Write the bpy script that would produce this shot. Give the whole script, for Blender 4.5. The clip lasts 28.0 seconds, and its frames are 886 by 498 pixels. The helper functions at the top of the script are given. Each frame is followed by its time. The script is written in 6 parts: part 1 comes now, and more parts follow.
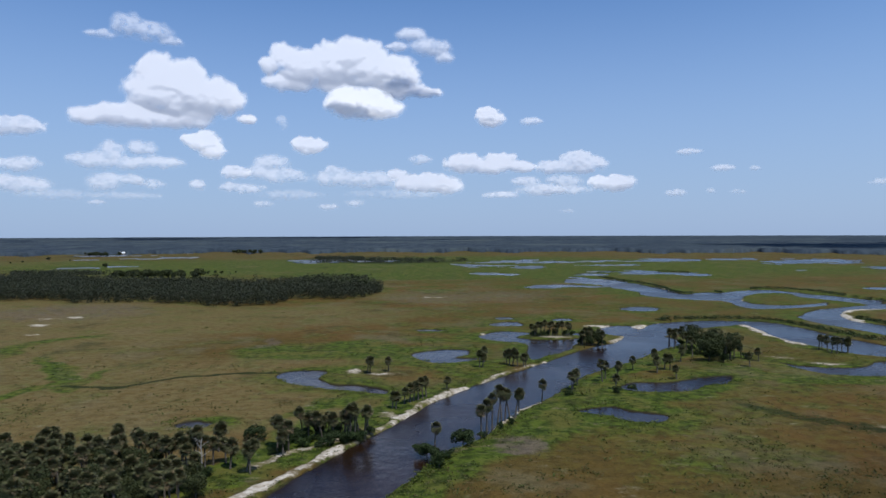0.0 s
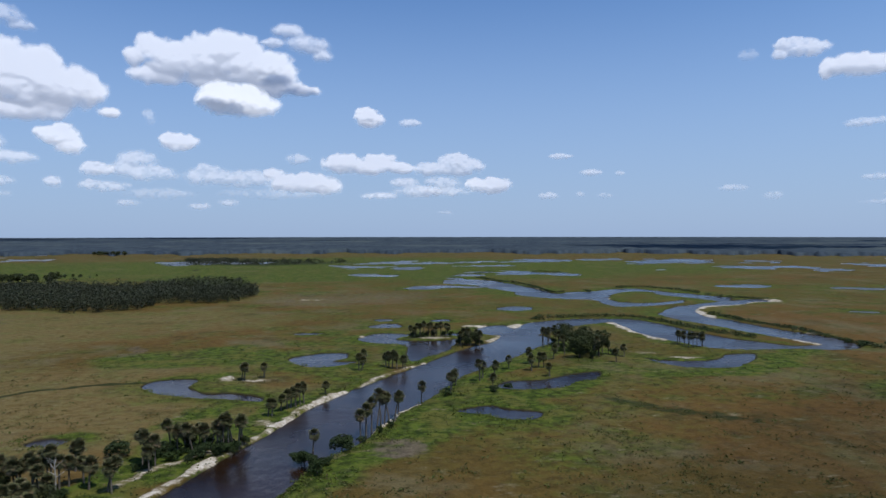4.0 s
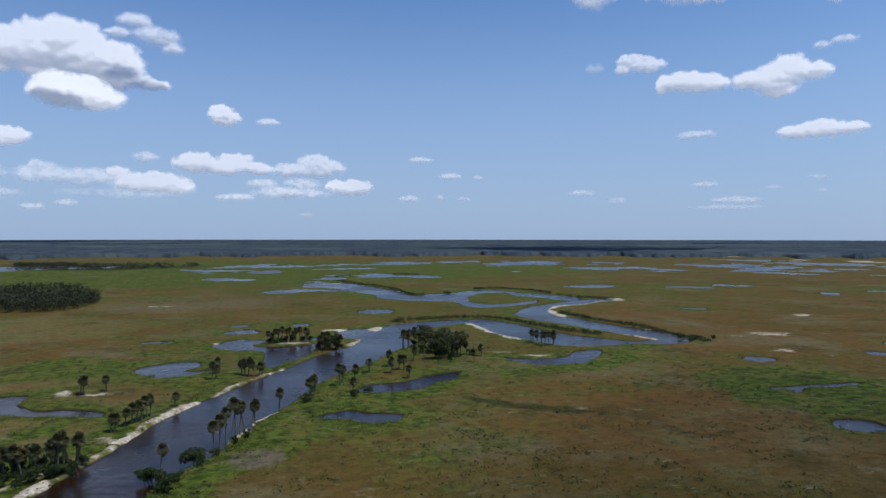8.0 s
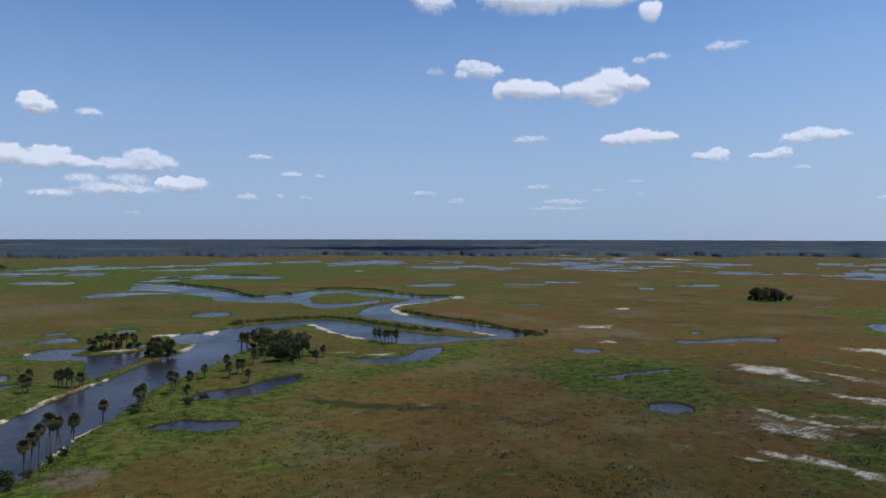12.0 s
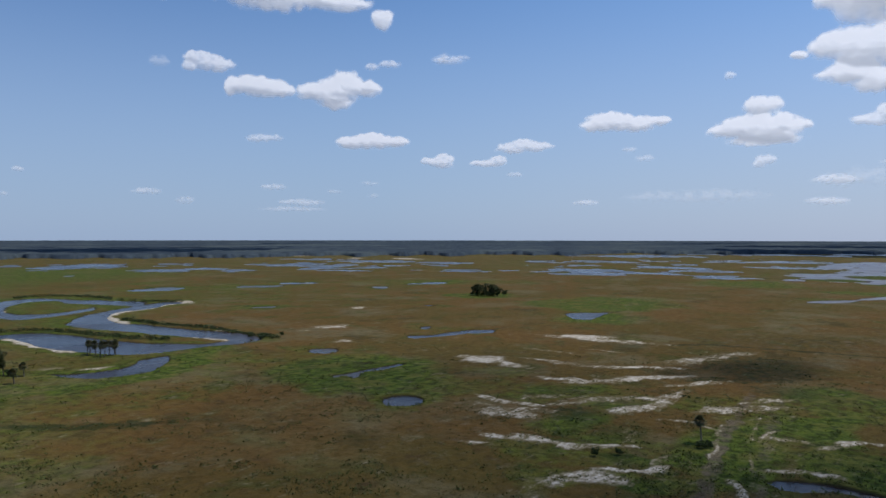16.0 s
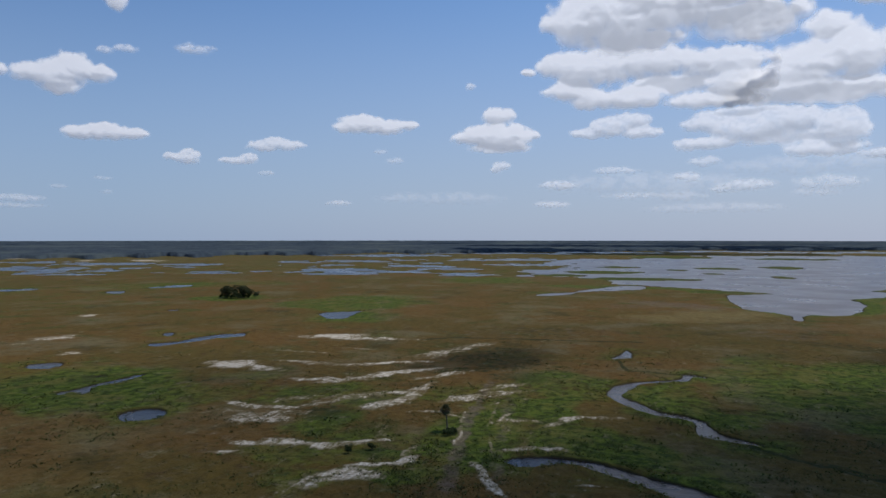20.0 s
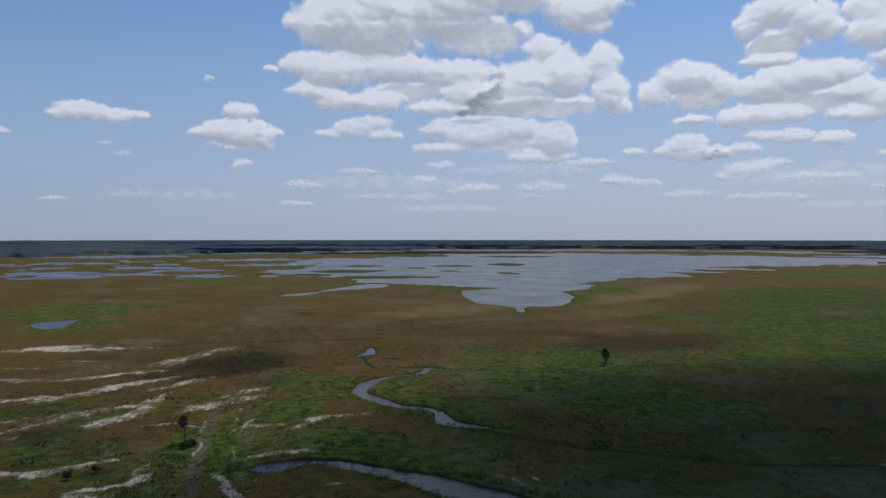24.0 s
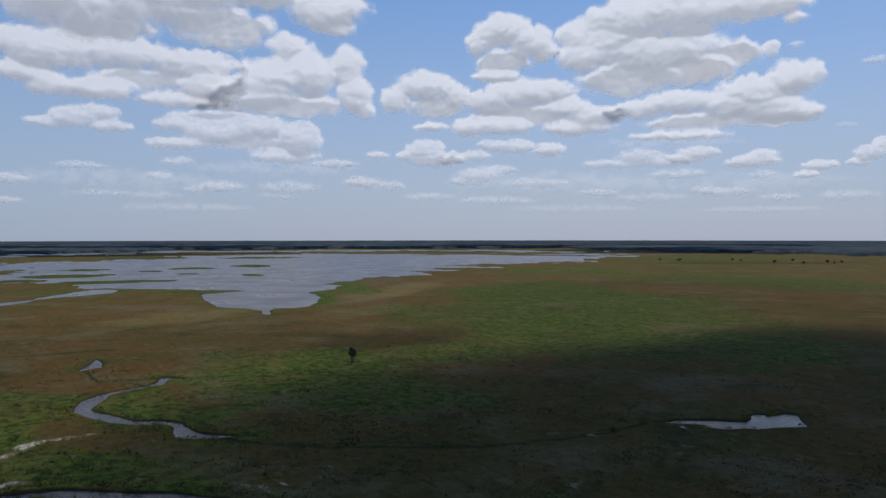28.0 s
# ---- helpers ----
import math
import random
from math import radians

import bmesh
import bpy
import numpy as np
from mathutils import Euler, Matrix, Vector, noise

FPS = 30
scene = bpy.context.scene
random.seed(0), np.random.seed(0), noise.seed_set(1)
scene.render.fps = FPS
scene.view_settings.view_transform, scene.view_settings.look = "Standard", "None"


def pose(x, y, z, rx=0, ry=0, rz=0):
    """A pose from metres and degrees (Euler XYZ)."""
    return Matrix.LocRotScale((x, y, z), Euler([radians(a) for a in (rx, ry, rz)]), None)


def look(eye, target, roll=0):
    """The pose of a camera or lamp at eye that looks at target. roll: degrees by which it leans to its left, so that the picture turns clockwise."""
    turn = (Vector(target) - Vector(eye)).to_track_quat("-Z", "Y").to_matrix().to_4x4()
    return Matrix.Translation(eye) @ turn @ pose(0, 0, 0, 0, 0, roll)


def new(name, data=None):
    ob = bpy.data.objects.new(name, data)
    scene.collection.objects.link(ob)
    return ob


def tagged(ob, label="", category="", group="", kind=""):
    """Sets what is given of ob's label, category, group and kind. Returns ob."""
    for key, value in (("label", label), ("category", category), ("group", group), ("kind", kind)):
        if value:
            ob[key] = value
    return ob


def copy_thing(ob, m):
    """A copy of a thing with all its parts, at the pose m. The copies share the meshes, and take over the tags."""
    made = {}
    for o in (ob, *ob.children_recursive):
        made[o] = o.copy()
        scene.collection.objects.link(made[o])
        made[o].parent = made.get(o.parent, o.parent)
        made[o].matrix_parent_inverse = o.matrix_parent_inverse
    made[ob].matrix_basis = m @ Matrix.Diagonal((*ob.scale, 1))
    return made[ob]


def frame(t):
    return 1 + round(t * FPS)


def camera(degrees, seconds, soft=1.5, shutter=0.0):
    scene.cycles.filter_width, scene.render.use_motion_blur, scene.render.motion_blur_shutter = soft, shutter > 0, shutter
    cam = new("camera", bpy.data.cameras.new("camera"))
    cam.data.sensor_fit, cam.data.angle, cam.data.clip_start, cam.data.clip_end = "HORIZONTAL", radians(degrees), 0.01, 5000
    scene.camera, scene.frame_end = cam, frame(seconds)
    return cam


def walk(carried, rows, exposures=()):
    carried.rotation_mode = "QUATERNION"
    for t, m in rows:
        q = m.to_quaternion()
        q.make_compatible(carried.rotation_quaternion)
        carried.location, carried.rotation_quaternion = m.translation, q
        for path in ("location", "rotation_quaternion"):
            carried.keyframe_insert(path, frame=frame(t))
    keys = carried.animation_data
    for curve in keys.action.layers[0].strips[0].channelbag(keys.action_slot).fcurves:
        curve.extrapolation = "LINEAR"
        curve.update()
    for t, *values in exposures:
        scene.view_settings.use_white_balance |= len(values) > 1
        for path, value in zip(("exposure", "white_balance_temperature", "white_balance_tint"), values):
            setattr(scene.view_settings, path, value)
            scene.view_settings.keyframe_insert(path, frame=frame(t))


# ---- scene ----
cam = camera(64.0, 28.0)
PATH = [  # seconds, eye, yaw, pitch, roll
    (0.0, 0.00, -0.00, 48.00, 0.00, -1.31, -0.18),
    (0.5, -0.02, 0.06, 48.04, -0.58, -1.34, -0.16),
    (1.0, -0.06, 0.15, 48.08, -1.44, -1.36, -0.13),
    (1.5, -0.10, 0.27, 48.12, -2.76, -1.38, -0.10),
    (2.0, -0.13, 0.41, 48.16, -4.20, -1.38, -0.08),
    (2.5, -0.12, 0.57, 48.21, -5.54, -1.35, -0.07),
    (3.0, -0.08, 0.73, 48.26, -6.93, -1.33, -0.07),
    (3.5, -0.00, 0.84, 48.31, -8.32, -1.29, -0.07),
    (5.5, 0.27, 0.98, 48.48, -14.00, -1.13, 0.01),
    (6.0, 0.33, 0.98, 48.51, -15.35, -1.09, 0.02),
    (6.5, 0.37, 0.94, 48.53, -16.72, -1.07, 0.02),
    (7.0, 0.40, 0.91, 48.54, -18.10, -1.06, 0.02),
    (7.5, 0.41, 0.85, 48.54, -19.51, -1.05, 0.04),
    (8.0, 0.45, 0.83, 48.53, -20.92, -1.03, 0.04),
    (8.5, 0.52, 0.84, 48.52, -22.42, -1.03, 0.04),
    (9.0, 0.55, 0.88, 48.50, -23.88, -1.04, 0.04),
    (9.5, 0.57, 0.96, 48.48, -25.35, -1.03, 0.05),
    (10.0, 0.58, 1.02, 48.46, -26.88, -1.03, 0.06),
    (10.5, 0.55, 1.06, 48.45, -28.54, -1.03, 0.07),
    (11.0, 0.50, 1.06, 48.45, -30.25, -1.05, 0.08),
    (11.5, 0.50, 1.10, 48.46, -31.83, -1.05, 0.09),
    (12.0, 0.54, 1.14, 48.48, -33.58, -1.04, 0.10),
    (12.5, 0.55, 1.15, 48.50, -35.96, -1.06, 0.08),
    (14.5, 0.54, 1.03, 48.62, -46.43, -1.01, 0.09),
    (15.0, 0.60, 0.98, 48.64, -49.21, -0.99, 0.09),
    (15.5, 0.70, 0.98, 48.65, -51.91, -0.97, 0.08),
    (16.0, 0.81, 1.01, 48.65, -54.65, -0.97, 0.06),
    (16.5, 0.92, 1.02, 48.64, -57.42, -0.98, 0.03),
    (17.0, 1.00, 1.01, 48.62, -60.20, -0.99, 0.00),
    (17.5, 1.08, 0.99, 48.60, -62.52, -0.98, -0.01),
    (18.0, 1.11, 0.97, 48.57, -64.32, -0.97, -0.03),
    (18.5, 1.14, 0.95, 48.54, -66.17, -0.97, -0.04),
    (19.0, 1.23, 0.94, 48.52, -68.92, -0.96, -0.03),
    (19.5, 1.33, 0.95, 48.50, -71.67, -0.96, -0.01),
    (20.0, 1.41, 0.99, 48.49, -74.37, -0.96, 0.01),
    (20.5, 1.45, 1.00, 48.49, -77.19, -0.96, 0.03),
    (21.0, 1.50, 1.05, 48.50, -80.10, -0.96, 0.03),
    (21.5, 1.54, 1.07, 48.51, -82.85, -0.97, 0.03),
    (22.0, 1.54, 1.07, 48.53, -85.43, -0.98, 0.01),
    (22.5, 1.55, 1.07, 48.54, -88.03, -0.99, 0.00),
    (24.5, 1.74, 1.04, 48.61, -97.20, -1.00, 0.01),
    (25.0, 1.77, 1.01, 48.63, -99.92, -0.99, 0.02),
    (25.5, 1.81, 0.97, 48.62, -102.65, -0.99, 0.03),
    (26.0, 1.87, 0.94, 48.61, -105.27, -0.99, 0.03),
    (26.5, 1.94, 0.95, 48.60, -107.90, -0.98, 0.02),
    (27.0, 1.99, 0.98, 48.59, -110.51, -0.97, 0.00),
    (27.5, 1.98, 1.03, 48.59, -113.11, -0.98, -0.02),
    (28.0, 1.99, 1.10, 48.60, -115.08, -0.97, -0.04),
]


def aim(x, y, z, yaw, pitch, roll):
    """The camera's pose: yaw to the left of +y, pitch up, roll about the line of sight, in degrees."""
    return pose(x, y, z, 0, 0, yaw) @ pose(0, 0, 0, 90 + pitch) @ pose(0, 0, 0, 0, 0, roll)


# the camera darkens and warms its picture a little as brighter cloud comes into view
walk(cam, [(t, aim(*row)) for t, *row in PATH],
     [(0, -0.10, 6190, 10), (6, -0.14, 6220, 10), (12, -0.20, 6290, 10), (17, -0.28, 6440, 10), (22, -0.46, 6500, 10), (28, -0.51, 6530, 10)])

# ---- world, sun, exposure ----
SUN_AZ, SUN_EL = 145.0, 66.0          # clockwise from +y; above the horizon
world = bpy.data.worlds.new("sky")
scene.world = world
world.use_nodes = True
wn, wl = world.node_tree.nodes, world.node_tree.links
sky = wn.new("ShaderNodeTexSky")
sky.sky_type = "NISHITA"
sky.sun_disc = False
sky.sun_elevation, sky.sun_rotation = radians(SUN_EL), radians(SUN_AZ)
sky.air_density, sky.dust_density, sky.ozone_density = 1.0, 0.7, 3.0
wn["Background"].inputs["Strength"].default_value = 0.105
# summer haze low over the plain, blue above it
place = wn.new("ShaderNodeTexCoord")
split = wn.new("ShaderNodeSeparateXYZ")
low = wn.new("ShaderNodeMapRange")
low.interpolation_type = "SMOOTHSTEP"
for socket, value in zip(low.inputs[1:5], (-0.02, 0.42, 0.85, 0.0)):
    socket.default_value = value
haze, tint = wn.new("ShaderNodeMix"), wn.new("ShaderNodeMix")
haze.data_type = tint.data_type = "RGBA"
tint.blend_type = "MULTIPLY"
tint.inputs[0].default_value = 1.0
tint.inputs[7].default_value = (0.68, 0.96, 1.26, 1.0)
wl.new(place.outputs["Generated"], split.inputs[0])
wl.new(split.outputs["Z"], low.inputs[0])
# the whole sky is paler on the sun's side
side = wn.new("ShaderNodeMix")
side.data_type, side.blend_type = "RGBA", "MULTIPLY"
side.inputs[7].default_value = (1.42, 1.33, 1.24, 1.0)
wl.new(sky.outputs[0], side.inputs[6])
wl.new(side.outputs[2], tint.inputs[6])
wl.new(tint.outputs[2], haze.inputs[6])
wl.new(low.outputs[0], haze.inputs[0])
# the haze is paler towards the sun
toward, glow = wn.new("ShaderNodeVectorMath"), wn.new("ShaderNodeMapRange")
toward.operation = "DOT_PRODUCT"
toward.inputs[1].default_value = (math.sin(radians(SUN_AZ)), math.cos(radians(SUN_AZ)), 0.0)
for socket, value in zip(glow.inputs[1:5], (-0.1, 0.95, 0.0, 1.0)):
    socket.default_value = value
pale = wn.new("ShaderNodeMix")
pale.data_type = "RGBA"
pale.inputs[6].default_value, pale.inputs[7].default_value = (3.8, 4.9, 7.0, 1.0), (5.4, 5.9, 7.6, 1.0)
wl.new(place.outputs["Generated"], toward.inputs[0])
wl.new(toward.outputs["Value"], glow.inputs[0])
wl.new(glow.outputs[0], pale.inputs[0])
flank = wn.new("ShaderNodeMapRange")
flank.interpolation_type = "SMOOTHSTEP"
for socket, value in zip(flank.inputs[1:5], (-0.75, 0.55, 0.0, 1.0)):
    socket.default_value = value
wl.new(toward.outputs["Value"], flank.inputs[0])
wl.new(flank.outputs[0], side.inputs[0])
wl.new(pale.outputs[2], haze.inputs[7])
wl.new(haze.outputs[2], wn["Background"].inputs["Color"])
TO_SUN = Vector((math.sin(radians(SUN_AZ)) * math.cos(radians(SUN_EL)), math.cos(radians(SUN_AZ)) * math.cos(radians(SUN_EL)), math.sin(radians(SUN_EL))))
sun = new("sun", bpy.data.lights.new("sun", "SUN"))
sun.data.energy, sun.data.angle, sun.data.color = 3.7, radians(0.53), (1.0, 0.95, 0.86)
sun.matrix_world = look((0, 0, 0), -TO_SUN)
scene.view_settings.exposure = 0.0


# ---- numeric noise, for land, clouds and planting ----
def lattice(ix, iy, seed):
    h = (ix.astype(np.int64) * 374761393 + iy.astype(np.int64) * 668265263 + seed * 1274126177) & 0xFFFFFFFF
    h = ((h ^ (h >> 13)) * 1103515245 + 12345) & 0xFFFFFFFF
    h = ((h ^ (h >> 15)) * 668265263) & 0xFFFFFFFF
    return (h ^ (h >> 16)) / 4294967295.0


def rough(x, y, size, seed=0, octaves=1):
    """Smooth random values from -1 to 1 with features of about that size."""
    total, weight, amount = 0.0, 0.0, 1.0
    for n in range(octaves):
        u, v = x / size * 2 ** n, y / size * 2 ** n
        iu, iv = np.floor(u), np.floor(v)
        a, b = u - iu, v - iv
        a, b = a * a * (3 - 2 * a), b * b * (3 - 2 * b)
        s = seed + 17 * n
        low = lattice(iu, iv, s) * (1 - a) + lattice(iu + 1, iv, s) * a
        high = lattice(iu, iv + 1, s) * (1 - a) + lattice(iu + 1, iv + 1, s) * a
        total = total + amount * (low * (1 - b) + high * b)
        weight += amount
        amount *= 0.55
    return 2 * total / weight - 1


def ramp(a, b, x):
    s = np.clip((x - a) / (b - a), 0, 1)
    return s * s * (3 - 2 * s)


# ---- materials ----
class Nodes:
    """A small helper round one node material."""

    def __init__(self, name, rough_value=0.8, spec=0.3):
        self.m = bpy.data.materials.new(name)
        self.m.use_nodes = True
        self.t = self.m.node_tree
        self.b = self.t.nodes["Principled BSDF"]
        self.b.inputs["Roughness"].default_value = rough_value
        self.b.inputs["Specular IOR Level"].default_value = spec
        self.where = self.t.nodes.new("ShaderNodeTexCoord").outputs["Object"]

    def node(self, kind):
        return self.t.nodes.new(kind)

    def put(self, socket, value):
        if isinstance(value, bpy.types.NodeSocket):
            self.t.links.new(value, socket)
        else:
            socket.default_value = value

    def noise(self, scale, detail=4.0, rough_value=0.55, stretch=None, where=None):
        n = self.node("ShaderNodeTexNoise")
        n.inputs["Scale"].default_value, n.inputs["Detail"].default_value, n.inputs["Roughness"].default_value = scale, detail, rough_value
        src = where or self.where
        if stretch:
            mp = self.node("ShaderNodeMapping")
            mp.inputs["Scale"].default_value = stretch
            self.t.links.new(src, mp.inputs[0])
            src = mp.outputs[0]
        self.t.links.new(src, n.inputs["Vector"])
        return n.outputs["Fac"]

    def attr(self, name):
        n = self.node("ShaderNodeAttribute")
        n.attribute_name = name
        return n.outputs["Fac"]

    def fit(self, value, a, b, lo=0.0, hi=1.0, smooth=True):
        n = self.node("ShaderNodeMapRange")
        n.interpolation_type = "SMOOTHSTEP" if smooth else "LINEAR"
        for k, v in zip((0, 1, 2, 3, 4), (value, a, b, lo, hi)):
            self.put(n.inputs[k], v)
        return n.outputs[0]

    def math(self, op, a, b=0.0):
        n = self.node("ShaderNodeMath")
        n.operation = op
        self.put(n.inputs[0], a)
        self.put(n.inputs[1], b)
        return n.outputs[0]

    def mix(self, fac, a, b):
        n = self.node("ShaderNodeMix")
        n.data_type = "RGBA"
        self.put(n.inputs[0], fac)
        for s, v in ((n.inputs[6], a), (n.inputs[7], b)):
            self.put(s, v if isinstance(v, bpy.types.NodeSocket) else (*v, 1.0))
        return n.outputs[2]

    def bump(self, height, distance, strength=1.0):
        n = self.node("ShaderNodeBump")
        n.inputs["Distance"].default_value, n.inputs["Strength"].default_value = distance, strength
        self.t.links.new(height, n.inputs["Height"])
        self.t.links.new(n.outputs[0], self.b.inputs["Normal"])

    def colour(self, value):
        self.put(self.b.inputs["Base Color"], value if isinstance(value, bpy.types.NodeSocket) else (*value, 1.0))
        return self.m


def marsh_material():
    """Olive, tan and rust marsh grass, lush where wet, with scrub, bare peat and sand where the ground has them."""
    k = Nodes("marsh", 0.95, 0.05)
    big, mid, small, fine = k.noise(0.009, 6, 0.6), k.noise(0.05, 6, 0.65), k.noise(0.32, 6, 0.7), k.noise(1.9, 4, 0.7)
    dry = k.mix(k.fit(big, 0.40, 0.60), (0.114, 0.065, 0.019), (0.091, 0.063, 0.016))
    dry = k.mix(k.fit(k.noise(0.021, 6, 0.65), 0.50, 0.66), dry, (0.125, 0.101, 0.048))
    dry = k.mix(k.fit(mid, 0.50, 0.68), dry, (0.062, 0.058, 0.013))
    dry = k.mix(k.fit(k.noise(0.11, 5, 0.7), 0.56, 0.72, 0.0, 0.8), dry, (0.066, 0.038, 0.018))
    w = k.math("ADD", k.attr("straw"), k.math("MULTIPLY", k.math("SUBTRACT", mid, 0.5), 1.4))
    dry = k.mix(k.fit(w, 0.2, 0.9, 0.0, 0.8), dry, k.mix(k.fit(small, 0.35, 0.65), (0.150, 0.105, 0.037), (0.162, 0.128, 0.054)))
    lush = k.mix(k.fit(small, 0.38, 0.62), (0.030, 0.048, 0.008), (0.084, 0.112, 0.015))
    lush = k.mix(k.fit(k.noise(0.08, 5, 0.6), 0.48, 0.64), lush, (0.102, 0.100, 0.022))
    g = k.math("ADD", k.attr("green"), k.math("MULTIPLY", k.math("SUBTRACT", mid, 0.5), 1.2))
    g = k.math("ADD", g, k.math("MULTIPLY", k.math("SUBTRACT", small, 0.5), 0.6))
    c = k.mix(k.fit(g, 0.12, 0.74), dry, lush)
    # sedge beds and pale flats, tens of metres across
    c = k.mix(k.fit(k.noise(0.028, 6, 0.68), 0.55, 0.67, 0.0, 0.55), c, (0.036, 0.036, 0.012))
    c = k.mix(k.fit(k.noise(0.013, 6, 0.66), 0.56, 0.68, 0.0, 0.45), c, (0.150, 0.116, 0.060))
    d = k.math("ADD", k.attr("scrub"), k.math("MULTIPLY", k.math("SUBTRACT", small, 0.5), 1.8))
    c = k.mix(k.fit(d, 0.40, 0.80, 0.0, 0.9), c, (0.020, 0.028, 0.009))
    e = k.math("ADD", k.attr("bare"), k.math("MULTIPLY", k.math("SUBTRACT", k.noise(0.2, 6, 0.7), 0.5), 1.6))
    c = k.mix(k.fit(e, 0.35, 0.85, 0.0, 0.85), c, k.mix(small, (0.092, 0.066, 0.048), (0.165, 0.128, 0.098)))
    # darker where the hummock and tuft noise, shared with the bump, runs low
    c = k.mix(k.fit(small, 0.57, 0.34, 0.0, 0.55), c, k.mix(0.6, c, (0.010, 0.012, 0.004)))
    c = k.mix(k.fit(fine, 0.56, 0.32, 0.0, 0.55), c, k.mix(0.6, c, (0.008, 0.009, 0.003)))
    c = k.mix(k.fit(k.noise(0.75, 5, 0.7), 0.58, 0.72, 0.0, 0.5), c, k.mix(0.5, c, (0.17, 0.14, 0.06)))
    s = k.math("ADD", k.attr("sand"), k.math("MULTIPLY", k.math("SUBTRACT", k.noise(0.28, 6, 0.72), 0.5), 2.0))
    turn = k.node("ShaderNodeMapping")
    turn.inputs["Rotation"].default_value = (0, 0, radians(64))
    turn.inputs["Scale"].default_value = (0.16, 1.0, 1.0)
    k.t.links.new(k.where, turn.inputs[0])
    s = k.math("ADD", s, k.math("MULTIPLY", k.math("SUBTRACT", k.noise(0.85, 5, 0.7, where=turn.outputs[0]), 0.5), 1.5))
    s = k.math("ADD", s, k.math("MULTIPLY", k.math("SUBTRACT", fine, 0.5), 0.8))
    s = k.math("ADD", s, k.math("MULTIPLY", k.math("SUBTRACT", k.noise(0.10, 5, 0.65), 0.52), 1.8))
    sandy = k.mix(k.fit(k.noise(0.9, 4), 0.3, 0.7), (0.30, 0.25, 0.18), (0.57, 0.51, 0.42))
    c = k.mix(k.fit(s, 0.15, 0.70, 0.0, 0.75), c, (0.175, 0.140, 0.080))
    c = k.mix(k.fit(s, 0.50, 1.10), c, sandy)
    c = k.mix(k.fit(k.attr("mud"), 0.3, 0.8), c, (0.030, 0.026, 0.014))
    h = k.math("ADD", k.math("MULTIPLY", small, 0.7), k.math("MULTIPLY", fine, 0.3))
    k.bump(h, 1.2, 0.6)
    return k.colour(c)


def water_material(name="water", deep=(0.012, 0.006, 0.003), calm=0.20, rough_water=0.32, wave=0.11):
    """Tea-brown water; the wind's ripples tilt its mirror and roughen it in streaks."""
    k = Nodes(name, 0.06, 0.5)
    k.b.inputs["IOR"].default_value = 1.33
    ripple = k.math("ADD", k.noise(0.7, 4, 0.6, (1.0, 0.45, 1.0)), k.math("MULTIPLY", k.noise(0.12, 3), 0.8))
    k.put(k.b.inputs["Roughness"], k.fit(k.noise(0.02, 4), 0.3, 0.7, calm, rough_water))
    k.bump(ripple, wave)
    return k.colour(k.mix(k.fit(k.noise(0.05, 3), 0.35, 0.7), deep, tuple(c * 1.8 for c in deep)))


def leaf_material(name, dark, light, dead=None, spread=0.5):
    k = Nodes(name, 0.7, 0.12)
    info = k.node("ShaderNodeObjectInfo").outputs["Random"]
    isle = k.node("ShaderNodeNewGeometry").outputs["Random Per Island"]
    c = k.mix(k.fit(isle, 0.0, 1.0, smooth=False), dark, light)
    c = k.mix(k.math("MULTIPLY", info, spread), c, tuple(0.6 * a + 0.02 for a in light))
    if dead:
        c = k.mix(k.fit(isle, 0.80, 0.86), c, dead)
    return k.colour(k.mix(k.fit(k.noise(1.3, 3), 0.35, 0.7, 0.0, 0.45), c, tuple(0.45 * a for a in dark)))


def bark_material(name, a, b):
    k = Nodes(name, 0.9, 0.15)
    n = k.noise(3.0, 5, 0.6, (1, 1, 4))
    k.bump(n, 0.05)
    return k.colour(k.mix(k.fit(n, 0.35, 0.65), a, b))


def cloud_material(name="cloud_vapour"):
    """Vapour: translucent, its shading set by stored normals; thin edges let the sky through."""
    k = Nodes(name, 1.0, 0.0)
    t = k.t
    glow_through, clear, veil = t.nodes.new("ShaderNodeBsdfTranslucent"), t.nodes.new("ShaderNodeBsdfTransparent"), t.nodes.new("ShaderNodeMixShader")
    glow_through.inputs["Color"].default_value = (0.69, 0.69, 0.695, 1)
    shade_normal = k.node("ShaderNodeAttribute")
    shade_normal.attribute_name = "shade_normal"
    t.links.new(shade_normal.outputs["Vector"], glow_through.inputs["Normal"])
    t.links.new(k.attr("veil"), veil.inputs[0])
    t.links.new(clear.outputs[0], veil.inputs[1])
    t.links.new(glow_through.outputs[0], veil.inputs[2])
    t.links.new(veil.outputs[0], t.nodes["Material Output"].inputs["Surface"])
    return k.m


MARSH = marsh_material()
WATER = water_material()
LAKE = water_material("lake_water", (0.048, 0.038, 0.038), 0.26, 0.36, 0.02)
POOL = water_material("pool_water", (0.016, 0.011, 0.008), 0.20, 0.36, 0.12)
PALM_LEAF = leaf_material("palm_leaf", (0.052, 0.058, 0.022), (0.165, 0.160, 0.070), (0.200, 0.145, 0.080), 0.3)
OAK_LEAF = leaf_material("oak_leaf", (0.023, 0.033, 0.011), (0.070, 0.080, 0.028), None, 0.3)
SHRUB_LEAF = leaf_material("shrub_leaf", (0.046, 0.060, 0.009), (0.100, 0.120, 0.020), None, 0.5)
WOOD_LEAF = leaf_material("wood_leaf", (0.022, 0.029, 0.013), (0.052, 0.058, 0.029), (0.062, 0.060, 0.042), 0.2)
